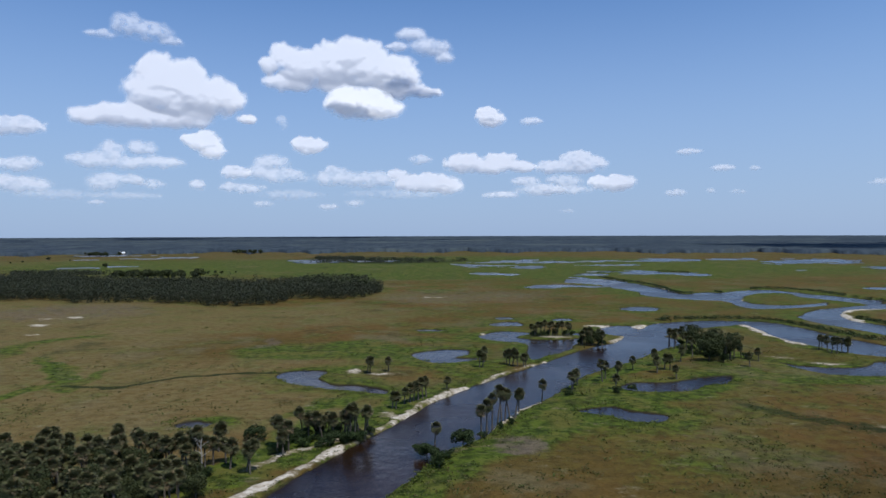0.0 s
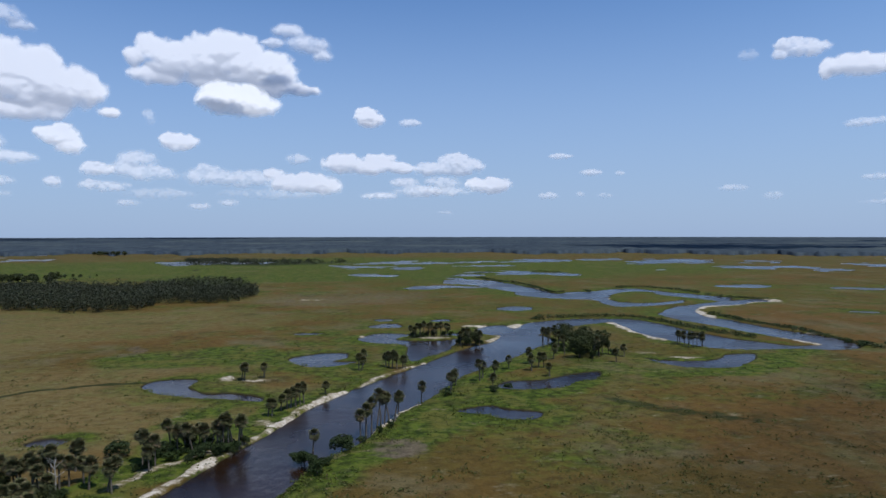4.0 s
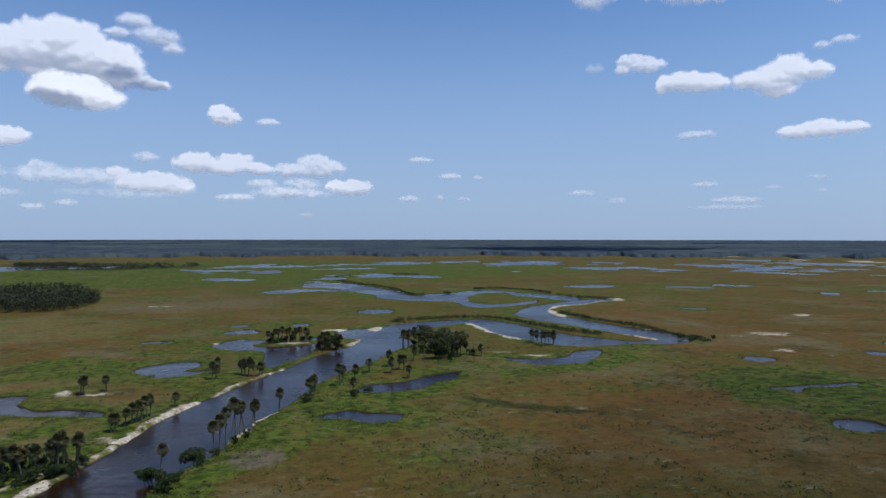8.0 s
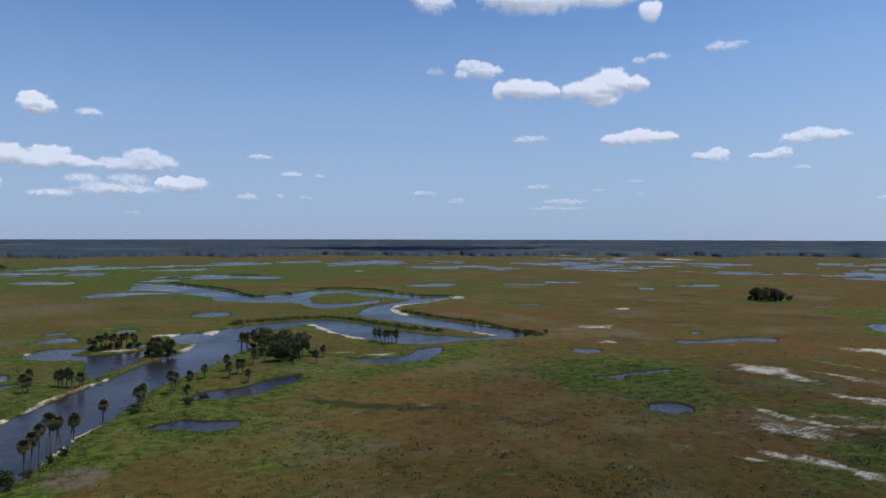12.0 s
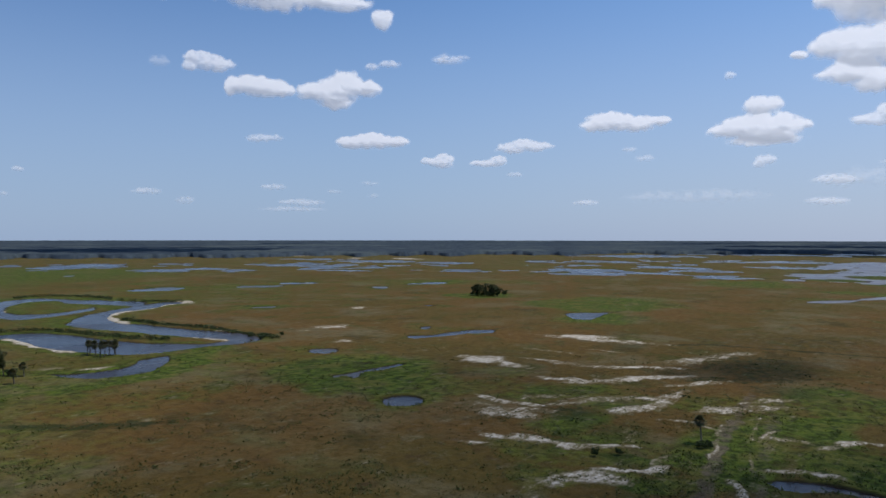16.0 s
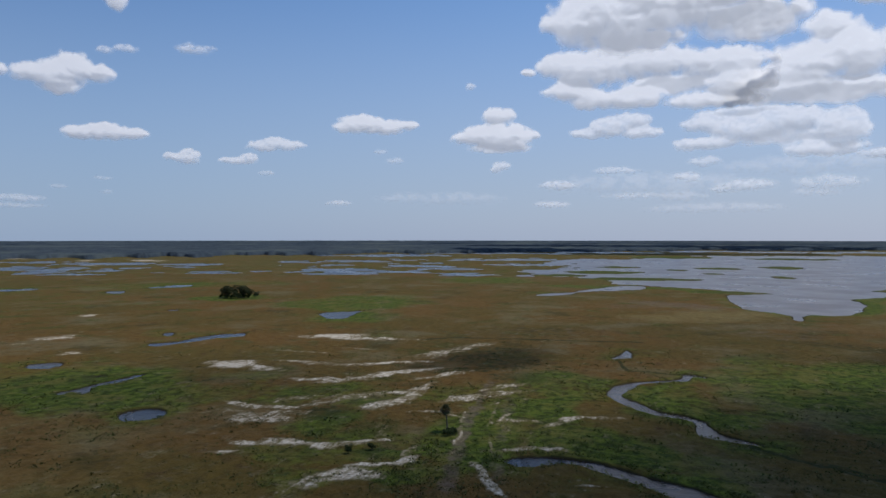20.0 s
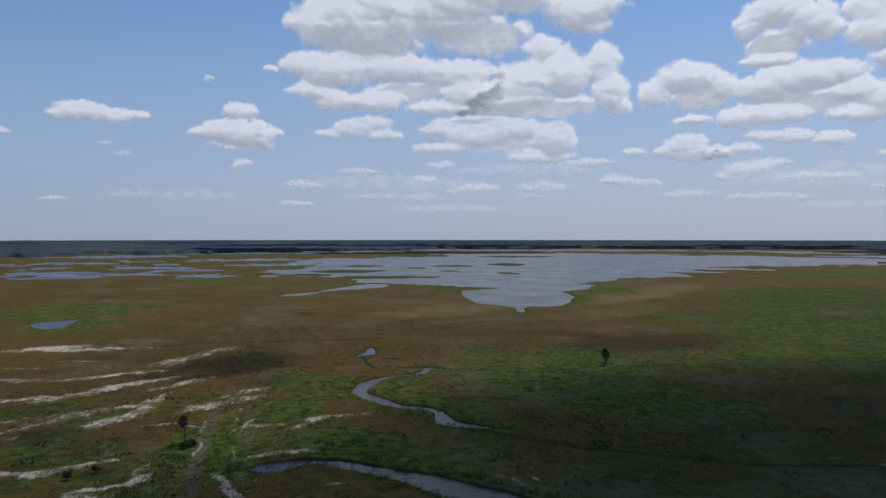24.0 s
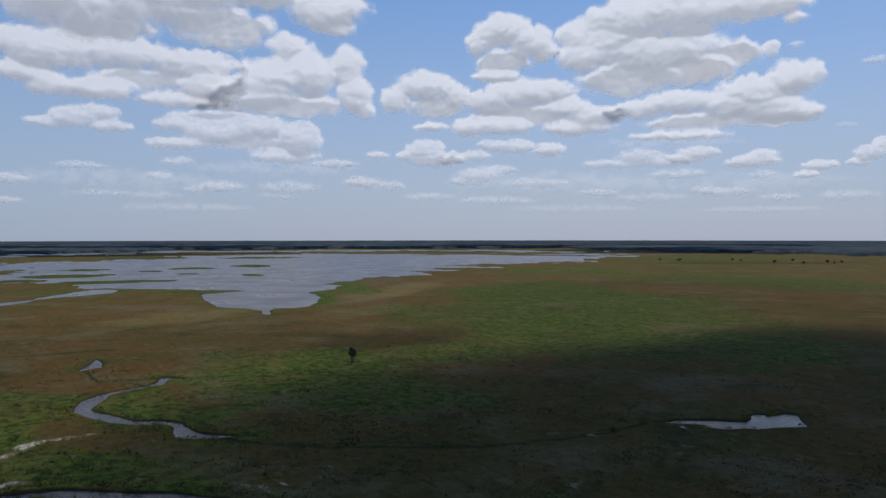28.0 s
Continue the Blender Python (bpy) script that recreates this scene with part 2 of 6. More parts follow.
GRASS = leaf_material("marsh_grass", (0.040, 0.055, 0.010), (0.105, 0.105, 0.030), (0.11, 0.085, 0.035), 0.4)
PALM_BARK = bark_material("palm_bark", (0.070, 0.058, 0.045), (0.150, 0.130, 0.105))
OAK_BARK = bark_material("oak_bark", (0.045, 0.036, 0.027), (0.100, 0.085, 0.068))
DEAD_WOOD = bark_material("dead_wood", (0.22, 0.20, 0.17), (0.36, 0.34, 0.30))
VAPOUR = cloud_material()


def mesh_from(name, verts, faces, material, smooth=False, fields=None):
    """One mesh from arrays; faces all have the same count of corners."""
    me = bpy.data.meshes.new(name)
    verts, faces = np.asarray(verts, np.float32), np.asarray(faces, np.int32)
    n, c = faces.shape
    me.vertices.add(len(verts))
    me.vertices.foreach_set("co", verts.ravel())
    me.loops.add(n * c)
    me.loops.foreach_set("vertex_index", faces.ravel())
    me.polygons.add(n)
    me.polygons.foreach_set("loop_start", np.arange(0, n * c, c, dtype=np.int32))
    me.polygons.foreach_set("use_smooth", np.full(n, smooth))
    for key, values in (fields or {}).items():
        me.attributes.new(key, "FLOAT", "POINT").data.foreach_set("value", np.asarray(values, np.float32))
    me.materials.append(material)
    me.update(calc_edges=True)
    return me


# ---- the plan of the water: closed shores, in metres ----
SHORES, ISLES = [], []


def curve_through(points, steps):
    p = np.array(points, float)
    a, b, c, d = np.roll(p, 1, 0), p, np.roll(p, -1, 0), np.roll(p, -2, 0)
    t = np.linspace(0, 1, steps, endpoint=False)[:, None, None]
    q = 0.5 * (2 * b + (c - a) * t + (2 * a - 5 * b + 4 * c - d) * t ** 2 + (3 * b - a - 3 * c + d) * t ** 3)
    return q.transpose(1, 0, 2).reshape(-1, 2)


def shore(name, points):
    SHORES.append((name, curve_through(points, 5)))


def oval(x, y, length, width, angle, seed):
    t = np.linspace(0, 2 * np.pi, 40, endpoint=False)
    wob = 1 + 0.35 * rough(np.cos(t) * 2 + seed * 7.3, np.sin(t) * 2, 1.0, seed, 2)
    u = 0.5 * length * np.cos(t) * wob
    v = 0.5 * width * np.sign(np.sin(t)) * np.abs(np.sin(t)) ** 1.3 * wob
    a = radians(angle)
    return np.stack([x + u * np.cos(a) - v * np.sin(a), y + u * np.sin(a) + v * np.cos(a)], 1)


def pool(x, y, length, width, angle):
    SHORES.append(("pool", oval(x, y, length, width, angle, len(SHORES))))


def isle(x, y, length, width, angle):
    ISLES.append(oval(x, y, length, width, angle, 200 + len(ISLES)))


shore("river", [(-40.0, 109.0), (-32.5, 128.0), (-27.5, 142.5), (-20.0, 160.5), (-9.5, 184.0), (-1.0, 204.0), (10.0, 222.0), (22.0, 241.0), (36, 259), (57, 289), (75, 312), (92, 340), (105, 313), (86, 287), (68, 262), (53.0, 244.5), (39.0, 221.5), (28.5, 203.0), (18.0, 186.5), (9.5, 168.0), (0.5, 154.5), (-5.5, 141.5), (-11.0, 128.0), (-20.0, 109.0)])
shore("river", [(83, 323), (110, 369), (133, 382), (152, 384), (171, 377), (179, 357), (181, 330), (185, 306), (192, 290), (201, 277), (218, 277), (231, 276), (222, 265), (210, 264), (198, 269), (178, 271), (164, 276), (159, 291), (154, 305), (151, 325), (157, 362), (145, 364), (128, 355), (109, 334)])
shore("river", [(231, 276), (233, 301), (229, 322), (227, 344), (225, 369), (223, 386), (230, 408), (241, 424), (252, 436), (270, 439), (297, 452), (311, 457), (319, 469), (309, 473), (282, 467), (245, 444), (217, 425), (201, 398), (200, 369), (204, 344), (207, 320), (211, 300), (214, 282), (223, 267)])
shore("river", [(278, 445), (278, 464), (274, 497), (270, 527), (263, 555), (242, 556), (218, 529), (228, 562), (254, 579), (276, 585), (287, 560), (290, 520), (298, 493), (294, 473)])
shore("river", [(263, 485), (236, 470), (217, 468), (208, 490), (222, 551), (204, 552), (185, 547), (183, 585), (184, 642), (174, 678), (165, 725), (155, 760), (170, 795), (200, 835), (250, 855), (285, 840), (300, 810), (280, 755), (270, 795), (240, 820), (180, 795), (140, 745), (135, 700), (145, 663), (152, 603), (154, 547), (159, 524), (173, 508), (184, 499), (195, 490), (193, 450), (205, 442), (228, 450), (252, 464)])
shore("lagoon", [(18, 330), (29, 344), (41, 341), (53, 333), (64, 340), (63, 327), (55, 299), (48, 285), (40, 276), (34, 268), (34, 281), (37, 300), (33, 311), (23, 316)])
shore("inlet", [(75, 344), (84, 363), (95, 365), (96, 344), (88, 330), (80, 331)])
shore("pond", [(-12, 280), (-5, 289), (4, 293), (10, 289), (8, 279), (3, 273), (12, 270), (3, 263), (-5, 265)])
shore("pond", [(-57.0, 238.0), (-54, 247), (-48, 249), (-40.5, 246.0), (-41.0, 235.0), (-35.5, 226.0), (-26.0, 224.5), (-18.0, 216.0), (-18.5, 211.0), (-25.0, 214.0), (-34.0, 217.0), (-41.5, 221.5), (-50.0, 228.0)])
shore("pond", [(37.0, 191.0), (43.5, 194.5), (47.5, 194.5), (49.5, 191.0), (57.5, 186.5), (58.0, 182.5), (53.5, 178.5), (46.5, 181.5), (45.0, 185.0), (40.5, 187.5)])
shore("pond", [(56.0, 221.5), (62.5, 227.5), (72.0, 226.5), (79.5, 231.0), (84.5, 234.5), (96, 237), (91.5, 226.5), (82.0, 222.0), (75.0, 215.0), (66.0, 214.0), (58.5, 214.0)])
shore("pond", [(124, 261), (130, 254), (144, 251), (154, 254), (162, 262), (172, 261), (166, 251), (156, 241), (145, 235), (131, 238), (126, 248)])
shore("pond", [(162.5, 138.0), (168.0, 139.0), (172.0, 135.5), (171.0, 130.0), (165.5, 126.5), (160.5, 128.5), (158.5, 132.5)])
shore("pond", [(414, 197), (428, 194), (434, 184), (453, 173), (425, 178), (395, 173), (393, 182)])
shore("pond", [(147.0, -126.5), (146.5, -132.0), (145.5, -137.5), (142.5, -143.0), (137.5, -151.0), (141.5, -157.5), (141.0, -161.5), (138.5, -161.0), (137.0, -168.5), (129.0, -162.0), (127.5, -158.0), (131.0, -147.5), (135.0, -138.5), (139.5, -138.5), (144.5, -132.0)])
shore("creek", [(179.9, -25.0), (181.4, -19.4), (183.4, -15.8), (185.5, -13.3), (193.2, -12.8), (198.3, -11.8), (201.3, -7.7), (203.9, -2.0), (210.5, 3.6), (221.3, 9.2), (228.9, 10.7), (239.1, 8.7), (246.8, 3.6), (251.4, -3.1), (255.0, -9.7), (259.6, -12.3), (266.7, -14.3), (263.7, -20.4), (259.6, -20.4), (261.6, -17.4), (253.5, -14.3), (251.9, -10.2), (248.3, -3.6), (243.2, 1.5), (234.0, 4.6), (227.9, 6.6), (222.8, 6.1), (216.7, 1.0), (208.5, -3.6), (204.9, -10.2), (199.8, -15.3), (194.2, -16.4), (190.1, -16.9), (187.5, -17.9), (184.5, -21.0), (181.4, -25.6)])
shore("creek", [(153.2, 29.5), (156.8, 25.4), (158.3, 19.3), (158.3, 12.7), (154.7, 5.1), (150.2, -1.5), (145.6, -9.2), (139.5, -16.8), (133.4, -24.4), (126.2, -29.5), (118.1, -27.0), (125.7, -20.9), (131.8, -12.7), (139.0, -6.1), (144.6, 0.5), (149.6, 6.6), (153.7, 13.7), (153.7, 19.3), (149.6, 23.4), (150.2, 26.5)])
shore("creek", [(182, 177), (187, 176), (190, 176), (196, 175), (202, 174), (213, 172), (211, 170), (199, 170), (193, 172), (180.0, 165.5), (184, 173), (180, 174)])
shore("creek", [(277, 217), (285, 210), (297, 207), (308, 205), (315, 201), (319, 196), (311, 191), (306, 195), (301, 200), (291, 201), (279, 205), (270, 210)])
shore("creek", [(535, 470), (550, 460), (585, 470), (620, 445), (605, 435), (560, 445), (514, 430), (511, 449)])
shore("pond", [(293, 12), (305, 9), (316, 7), (308, 5), (296, 5), (293, 9)])
shore("lake", [(452, -88), (488, -100), (494, -122), (556, -150), (622, -157), (657, -190), (750, -225), (785, -270), (825, -325), (925, -400), (995, -480), (1045, -575), (1100, -695), (1290, -895), (1405, -1175), (1635, -955), (1770, -820), (2025, -610), (1975, -280), (1795, -60), (1645, 70), (1425, 160), (1015, 165), (865, 155), (835, 85), (780, 10), (745, -20), (697, -62), (614, -65), (569, -64), (514, -70), (491, -86)])
shore("lake", [(596, 84), (642, 72), (688, 47), (725, 15), (684, 3), (631, 43), (604, 66)])
isle(1185, 35, 61, 69.1, -85)
isle(1105, -50, 31, 39.9, -85)
isle(1175, -115, 69, 67.6, -85)
isle(1230, -215, 60, 99.2, -85)
isle(1005, -90, 21, 32.7, -85)
isle(935, -165, 18, 42.8, -85)
isle(1010, 55, 106, 83.4, -85)
isle(855, 0, 126, 59.9, -85)
isle(668, -71, 64, 36.3, -85)
isle(1705, -325, 187, 143.1, -85)
isle(910, 100, 73, 41.4, -85)
isle(1780, -65, 197, 155.2, -85)
pool(1030, 740, 130, 235.9, -60)
pool(890, 620, 56, 115.1, -60)
pool(1125, 675, 78, 112.7, -60)
pool(1260, 620, 100, 129.1, -60)
pool(1360, 520, 126, 205.6, -60)
pool(1160, 410, 106, 170.7, -60)
pool(895, 370, 69, 76.3, -60)
pool(1290, 390, 73, 144.9, -60)
pool(1060, 255, 100, 149.0, -60)
pool(1250, 205, 104, 172.6, -60)
pool(725, 300, 24, 59.9, -60)
pool(910, 180, 133, 53.3, -60)
pool(217, 217, 12, 10.4, -60)
pool(207, 183, 4, 3.7, -60)
pool(307, 230, 6, 14.3, -60)
pool(407, 301, 14, 12.5, -60)
pool(450, 705, 65, 60.6, -60)
pool(385, 600, 25, 36.8, -60)
pool(450, 560, 42, 23.4, -60)
pool(525, 555, 67, 27.4, -60)
pool(655, 850, 103, 104.6, -60)
pool(595, 925, 109, 87.8, -60)
pool(865, 915, 144, 149.8, -60)
pool(190, 1190, 117, 163.4, -20)
pool(395, 1195, 75, 155.5, -20)
pool(585, 1155, 108, 247.0, -20)
pool(605, 910, 200, 133.5, -20)
pool(90, 1115, 29, 118.2, -20)
pool(50, 830, 30, 43.3, -20)
pool(440, 685, 54, 64.1, -20)
pool(395, 605, 30, 33.5, -20)
pool(445, 560, 35, 40.2, -20)
pool(490, 545, 109, 16.4, -20)
pool(795, 820, 93, 98.3, -20)
pool(1050, 810, 91, 172.3, -20)
pool(122, 445, 23, 27.9, -20)
pool(89, 627, 25, 32.0, -20)
pool(118, 636, 54, 20.3, -20)
pool(34, 374, 13, 17.8, -21)
pool(219, 220, 14, 13.0, -21)
pool(328, 387, 19, 12.0, -20)
pool(34, 398, 11, 10.1, -21)
pool(66, 391, 8, 10.1, -21)
pool(-4, 350, 12, 7.5, -21)
pool(-4, 595, 18, 16.2, -20)
pool(-63.0, 177.5, 9, 6.7, -1)
pool(-725, 1590, 80, 184.7, -6)
pool(-560, 1430, 124, 256.1, -5)
pool(-635, 1665, 69, 246.7, -6)
pool(-500, 1060, 17, 82.4, -4)
pool(-475, 1095, 20, 108.7, -4)
pool(-160, 1225, 237, 100.5, -5)
pool(-2215, 3540, 389, 1472.4, -11)
pool(-1610, 2715, 336, 852.6, -9)
pool(90, 1095, 17, 119.9, -4)
pool(-5, 350, 13, 6.1, -1)
isle(49.5, 327, 25, 9, 0)
pool(290, 1105, 81, 85.3, -20)
pool(515, 1270, 109, 123.1, -20)
pool(690, 1085, 161, 160.2, -20)
pool(730, 995, 133, 96.3, -20)
pool(830, 960, 115, 99.1, -20)
pool(930, 875, 166, 96.2, -20)
pool(695, 785, 110, 50.6, -20)
pool(835, 750, 80, 55.2, -20)
pool(120, 1010, 78, 49.4, -20)
pool(235, 1040, 101, 55.5, -20)
pool(1080, 935, 134, 131.1, -60)
pool(955, 760, 96, 96.6, -60)
pool(1095, 520, 154, 119.9, -60)
pool(975, 435, 84, 74.1, -60)
pool(950, 305, 78, 79.8, -60)
pool(1510, 395, 156, 154.2, -60)
pool(1505, 260, 137, 143.8, -60)
pool(940, 205, 102, 57.9, -60)
pool(1090, 1120, 108, 115.6, -60)
pool(2480, -760, 260, 620, -20)
pool(2300, -1150, 240, 520, -30)
pool(2500, -300, 240, 560, -10)
pool(2050, -1300, 200, 420, -35)
pool(2350, 150, 260, 520, 0)
pool(1800, 620, 220, 360, 15)
pool(2100, 450, 220, 460, 10)
pool(1650, -1150, 120, 330, -35)


# ---- ground cover: patches in metres, each (kind, x, y, length, width, angle, strength) ----
def signed(poly, x, y):
    """Distance to a closed outline, negative inside."""
    best, inside = np.full(x.shape, 1e9), np.zeros(x.shape, bool)
    for (ax, ay), (bx, by) in zip(poly, np.roll(poly, -1, 0)):
        dx, dy = bx - ax, by - ay
        t = np.clip(((x - ax) * dx + (y - ay) * dy) / (dx * dx + dy * dy + 1e-9), 0, 1)
        np.minimum(best, np.hypot(x - ax - t * dx, y - ay - t * dy), out=best)
        if ay != by:
            inside ^= ((ay > y) != (by > y)) & (x < (bx - ax) * (y - ay) / (by - ay) + ax)
    return np.where(inside, -best, best)


def nearest(polys, x, y, reach):
    """The least signed distance to any of the outlines, looked for within reach metres, and which outline it is."""
    best, which = np.full(x.shape, reach), np.full(x.shape, -1)
    for n, p in enumerate(polys):
        reach = 25.0 if np.hypot(*p.T).max() < 480 else 90.0
        (x0, y0), (x1, y1) = p.min(0) - reach, p.max(0) + reach
        k = np.nonzero((x > x0) & (x < x1) & (y > y0) & (y < y1))[0]
        if len(k):
            d = signed(p, x[k], y[k])
            nearer = d < best[k]
            best[k[nearer]], which[k[nearer]] = d[nearer], n
    return best, which


def shore_distance(x, y):
    """How far from the water's edge a place lies, negative in the water, with a ragged edge."""
    r = np.hypot(x, y)
    d, which = nearest([p for _, p in SHORES], x, y, 90.0)
    d = d + 0.9 * rough(x, y, 7.0, 5, 3) + np.clip(0.012 * (r - 150), 0, 7) * rough(x, y, 26.0, 6, 3)
    fray = np.clip(np.clip(r - 420, 0, 1400) ** 2 / 2600, 0, 150) * (0.9 * rough(x, y, 110.0, 7, 4) + 0.5 * rough(x, y, 40.0, 17, 2))
    d = np.where(d < 89.0, d + fray, d)
    # the far pools are half grown over
    d = d + np.where(np.array([n == "pool" for n, _ in SHORES] + [False])[which], np.clip((r - 420) * 0.022, 0, 14), 0.0)
    land = -nearest(ISLES, x, y, 40.0)[0] + 4.0 + 5.0 * rough(x, y, 25.0, 8, 2)
    return np.maximum(d, land), which


def water_depth(x, y):
    return shore_distance(x, y)[0]


PATCHES = {"green": [], "sand": [], "scrub": [], "bare": [], "straw": []}


def patch(kind, x, y, length, width, angle, strength=1.0):
    PATCHES[kind].append((x, y, length, width, angle, strength))


def stroke(kind, points, width, strength=1.0):
    """A band of cover along a line of places."""
    for (ax, ay), (bx, by) in zip(points, points[1:]):
        n = max(1, int(math.hypot(bx - ax, by - ay) / width))
        for i in range(n):
            s = (i + 0.5) / n
            patch(kind, ax + (bx - ax) * s, ay + (by - ay) * s, 2.0 * math.hypot(bx - ax, by - ay) / n + width, width, math.degrees(math.atan2(by - ay, bx - ax)), strength)


def cover(kind, x, y):
    total = np.zeros(x.shape)
    for px, py, length, width, angle, strength in PATCHES[kind]:
        k = np.nonzero((np.abs(x - px) < length + width) & (np.abs(y - py) < length + width))[0]
        if not len(k):
            continue
        a, size = radians(angle), max(3.0, 0.45 * width)
        u = x[k] - px + (0.30 * width + 0.5) * rough(x[k], y[k], size * 1.6, 81, 3) + 0.16 * length * rough(x[k], y[k], 0.5 * length + 1, 82, 2)
        v = y[k] - py + (0.30 * width + 0.5) * rough(x[k], y[k], size * 1.6, 83, 3)
        q = ((u * math.cos(a) + v * math.sin(a)) / length * 2) ** 2 + ((v * math.cos(a) - u * math.sin(a)) / width * 2) ** 2
        total[k] = np.maximum(total[k], strength * ramp(2.1, 0.15, q))
    return total


stroke("sand", [(-38.5, 124.5), (-35.0, 131.5), (-30.0, 141.5), (-23.5, 156.5)], 2.6, 1.1)
stroke("sand", [(-23.5, 156.5), (-18.0, 167.5), (-11.5, 182.0)], 1.6, 0.6)
stroke("sand", [(-39.5, 143.0), (-35.0, 153.5), (-28.5, 158.5), (-22.0, 165.5)], 2.5, 0.75)
stroke("sand", [(-12.0, 184.0), (-4.0, 200.0), (2.5, 212.0), (8.5, 219.5)], 3.4, 1.0)
stroke("sand", [(12.0, 227.0), (19.5, 240.0), (27, 249), (38, 262)], 2.0, 0.75)
stroke("sand", [(8.0, 166.5), (15.0, 178.0), (20.5, 189.5), (26.5, 199.5)], 1.7, 1.1)
patch("straw", -150, 240, 260, 150, -20, 0.9)
patch("straw", -210, 400, 300, 200, 0, 0.9)
patch("straw", -70, 190, 120, 60, 30, 0.8)
patch("straw", -60, 420, 160, 90, -10, 0.7)
patch("straw", 0, 530, 150, 90, -10, 0.6)
patch("straw", 130, 140, 90, 50, 35, 0.45)
patch("straw", 470, -60, 160, 50, -60, 0.8)
patch("straw", 600, -235, 300, 60, -35, 0.8)
patch("straw", 440, -140, 120, 40, -50, 0.6)
patch("straw", -600, 1100, 500, 260, 0, 0.7)
patch("sand", -31.5, 244.5, 7, 7.1, -1, 1.1)
patch("sand", -20.5, 239.5, 11, 3.9, -1, 0.8)
patch("sand", 20, 332, 4, 11.1, -1, 0.9)
patch("sand", 49, 324, 17, 5.3, -1, 0.8)
patch("sand", -212, 372, 12, 10.6, -1)
patch("sand", -211, 404, 10, 9.2, -2)
patch("sand", -223, 399, 10, 9.1, -1, 0.7)
patch("sand", -195, 335, 8, 6.5, -1, 0.7)
patch("sand", -67, 414, 12, 8.7, -2, 0.5)
patch("sand", -7, 524, 19, 13.7, -2, 0.6)
patch("sand", -15.5, 185.5, 6, 5.8, -1, 0.5)
stroke("sand", [(79, 361), (91, 360), (100, 356), (114, 369)], 6, 1.1)
stroke("sand", [(74, 310), (86, 329), (86, 340)], 3, 0.9)
stroke("sand", [(154, 363), (153, 345), (151, 325), (153, 303)], 5, 1.1)
stroke("sand", [(220, 368), (222, 383), (232, 412), (248, 429), (272, 438), (297, 452), (315, 460)], 6, 1.15)
stroke("sand", [(211, 296), (211, 285), (213, 280)], 4, 1.1)
stroke("sand", [(213, 549), (223, 551), (214, 519), (201, 473)], 5, 0.9)
patch("sand", 185, 591, 6, 31.4, -20, 0.9)
patch("sand", 128, 270, 11, 5.8, -21, 0.6)
patch("sand", 139, 257, 14, 4.2, -21, 0.6)
patch("sand", 168, 273, 10, 3.3, -21, 0.5)
patch("sand", 232, 308, 9, 7.0, -21, 0.6)
patch("sand", 317, 460, 9, 24.9, -20)
patch("sand", 322, 142, 24, 16.1, -60, 1.1)
patch("sand", 318, 122, 13, 7.5, -60, 0.9)
patch("sand", 239, 149, 14, 16.8, -60, 1.1)
patch("sand", 276, 270, 11, 11.8, -60, 0.9)
patch("sand", 243, 228, 5, 8.8, -60, 0.8)
patch("sand", 363, 330, 8, 15.4, -60)
patch("sand", 288, 273, 6, 7.5, -60, 0.6)
patch("sand", 258, 271, 9, 6.6, -60, 0.5)
patch("sand", 380, 316, 8, 7.9, -60, 0.5)
patch("sand", 148.0, -39.0, 7, 1.1, -115, 0.5)
patch("sand", 142.5, -105.0, 3, 2.0, -115, 0.6)
patch("sand", 139.0, -131.0, 1, 2.8, -115, 0.7)
patch("sand", 116.0, -80.5, 3, 2.6, -115, 0.5)
patch("sand", 1360, 1395, 130, 171.2, -19, 1.1)
patch("sand", 1240, 1010, 56, 109.0, -20)
patch("sand", 995, 900, 34, 52.5, -20, 0.8)
patch("sand", 279, 275, 26, 11.4, -21, 0.7)
patch("sand", 273, 272, 10, 8.9, -21, 0.7)
patch("sand", 243, 230, 7, 8.3, -21, 0.6)
patch("sand", 1325, 1355, 104, 153.2, -74)
patch("sand", 1195, 1095, 46, 76.9, -74, 0.9)
patch("sand", 1235, 960, 69, 74.2, -74, 0.8)
patch("sand", 1875, 1070, 167, 111.3, -74, 0.7)
stroke("green", [(-8.5, 125.0), (-3.0, 140.0), (8.0, 154.0), (24.0, 172.0), (43.0, 194.0), (68.0, 215.0), (99, 241)], 16, 0.75)
stroke("green", [(26.0, 185.5), (40.5, 215.5), (59.0, 241.0), (81, 262), (102, 287)], 9, 0.8)
stroke("green", [(-60.0, 137.0), (-49.5, 138.5), (-42.0, 143.5), (-35.5, 154.5), (-31.0, 172.5), (-21.0, 180.5), (-10.5, 198.0)], 12, 0.85)
stroke("green", [(-40.0, 189.0), (-31.0, 198.5), (-18.5, 186.0)], 8, 0.7)
stroke("green", [(-40.0, 137.0), (-32.0, 150.5), (-24.0, 163.0)], 10, 0.6)
patch("green", -44, 289, 76, 47.7, -1, 0.75)
patch("green", -100, 1000, 1000, 560, 0, 0.5)
patch("green", -20, 805, 318, 170.5, -3, 0.85)
patch("green", -280, 920, 228, 230.7, -3, 0.7)
patch("green", -127.5, 211.0, 10, 34.7, -1, 0.8)
patch("green", -171, 297, 12, 83.5, -1, 0.6)
patch("green", -120, 231, 6, 40.2, -1, 0.6)
patch("green", 33, 283, 31, 40.2, -1, 0.6)
patch("green", 9.0, 248.0, 28, 30.8, -1, 0.6)
patch("green", 148, 585, 92, 116.6, -2, 0.5)
patch("green", -1, 320, 41, 27.4, -1, 0.5)
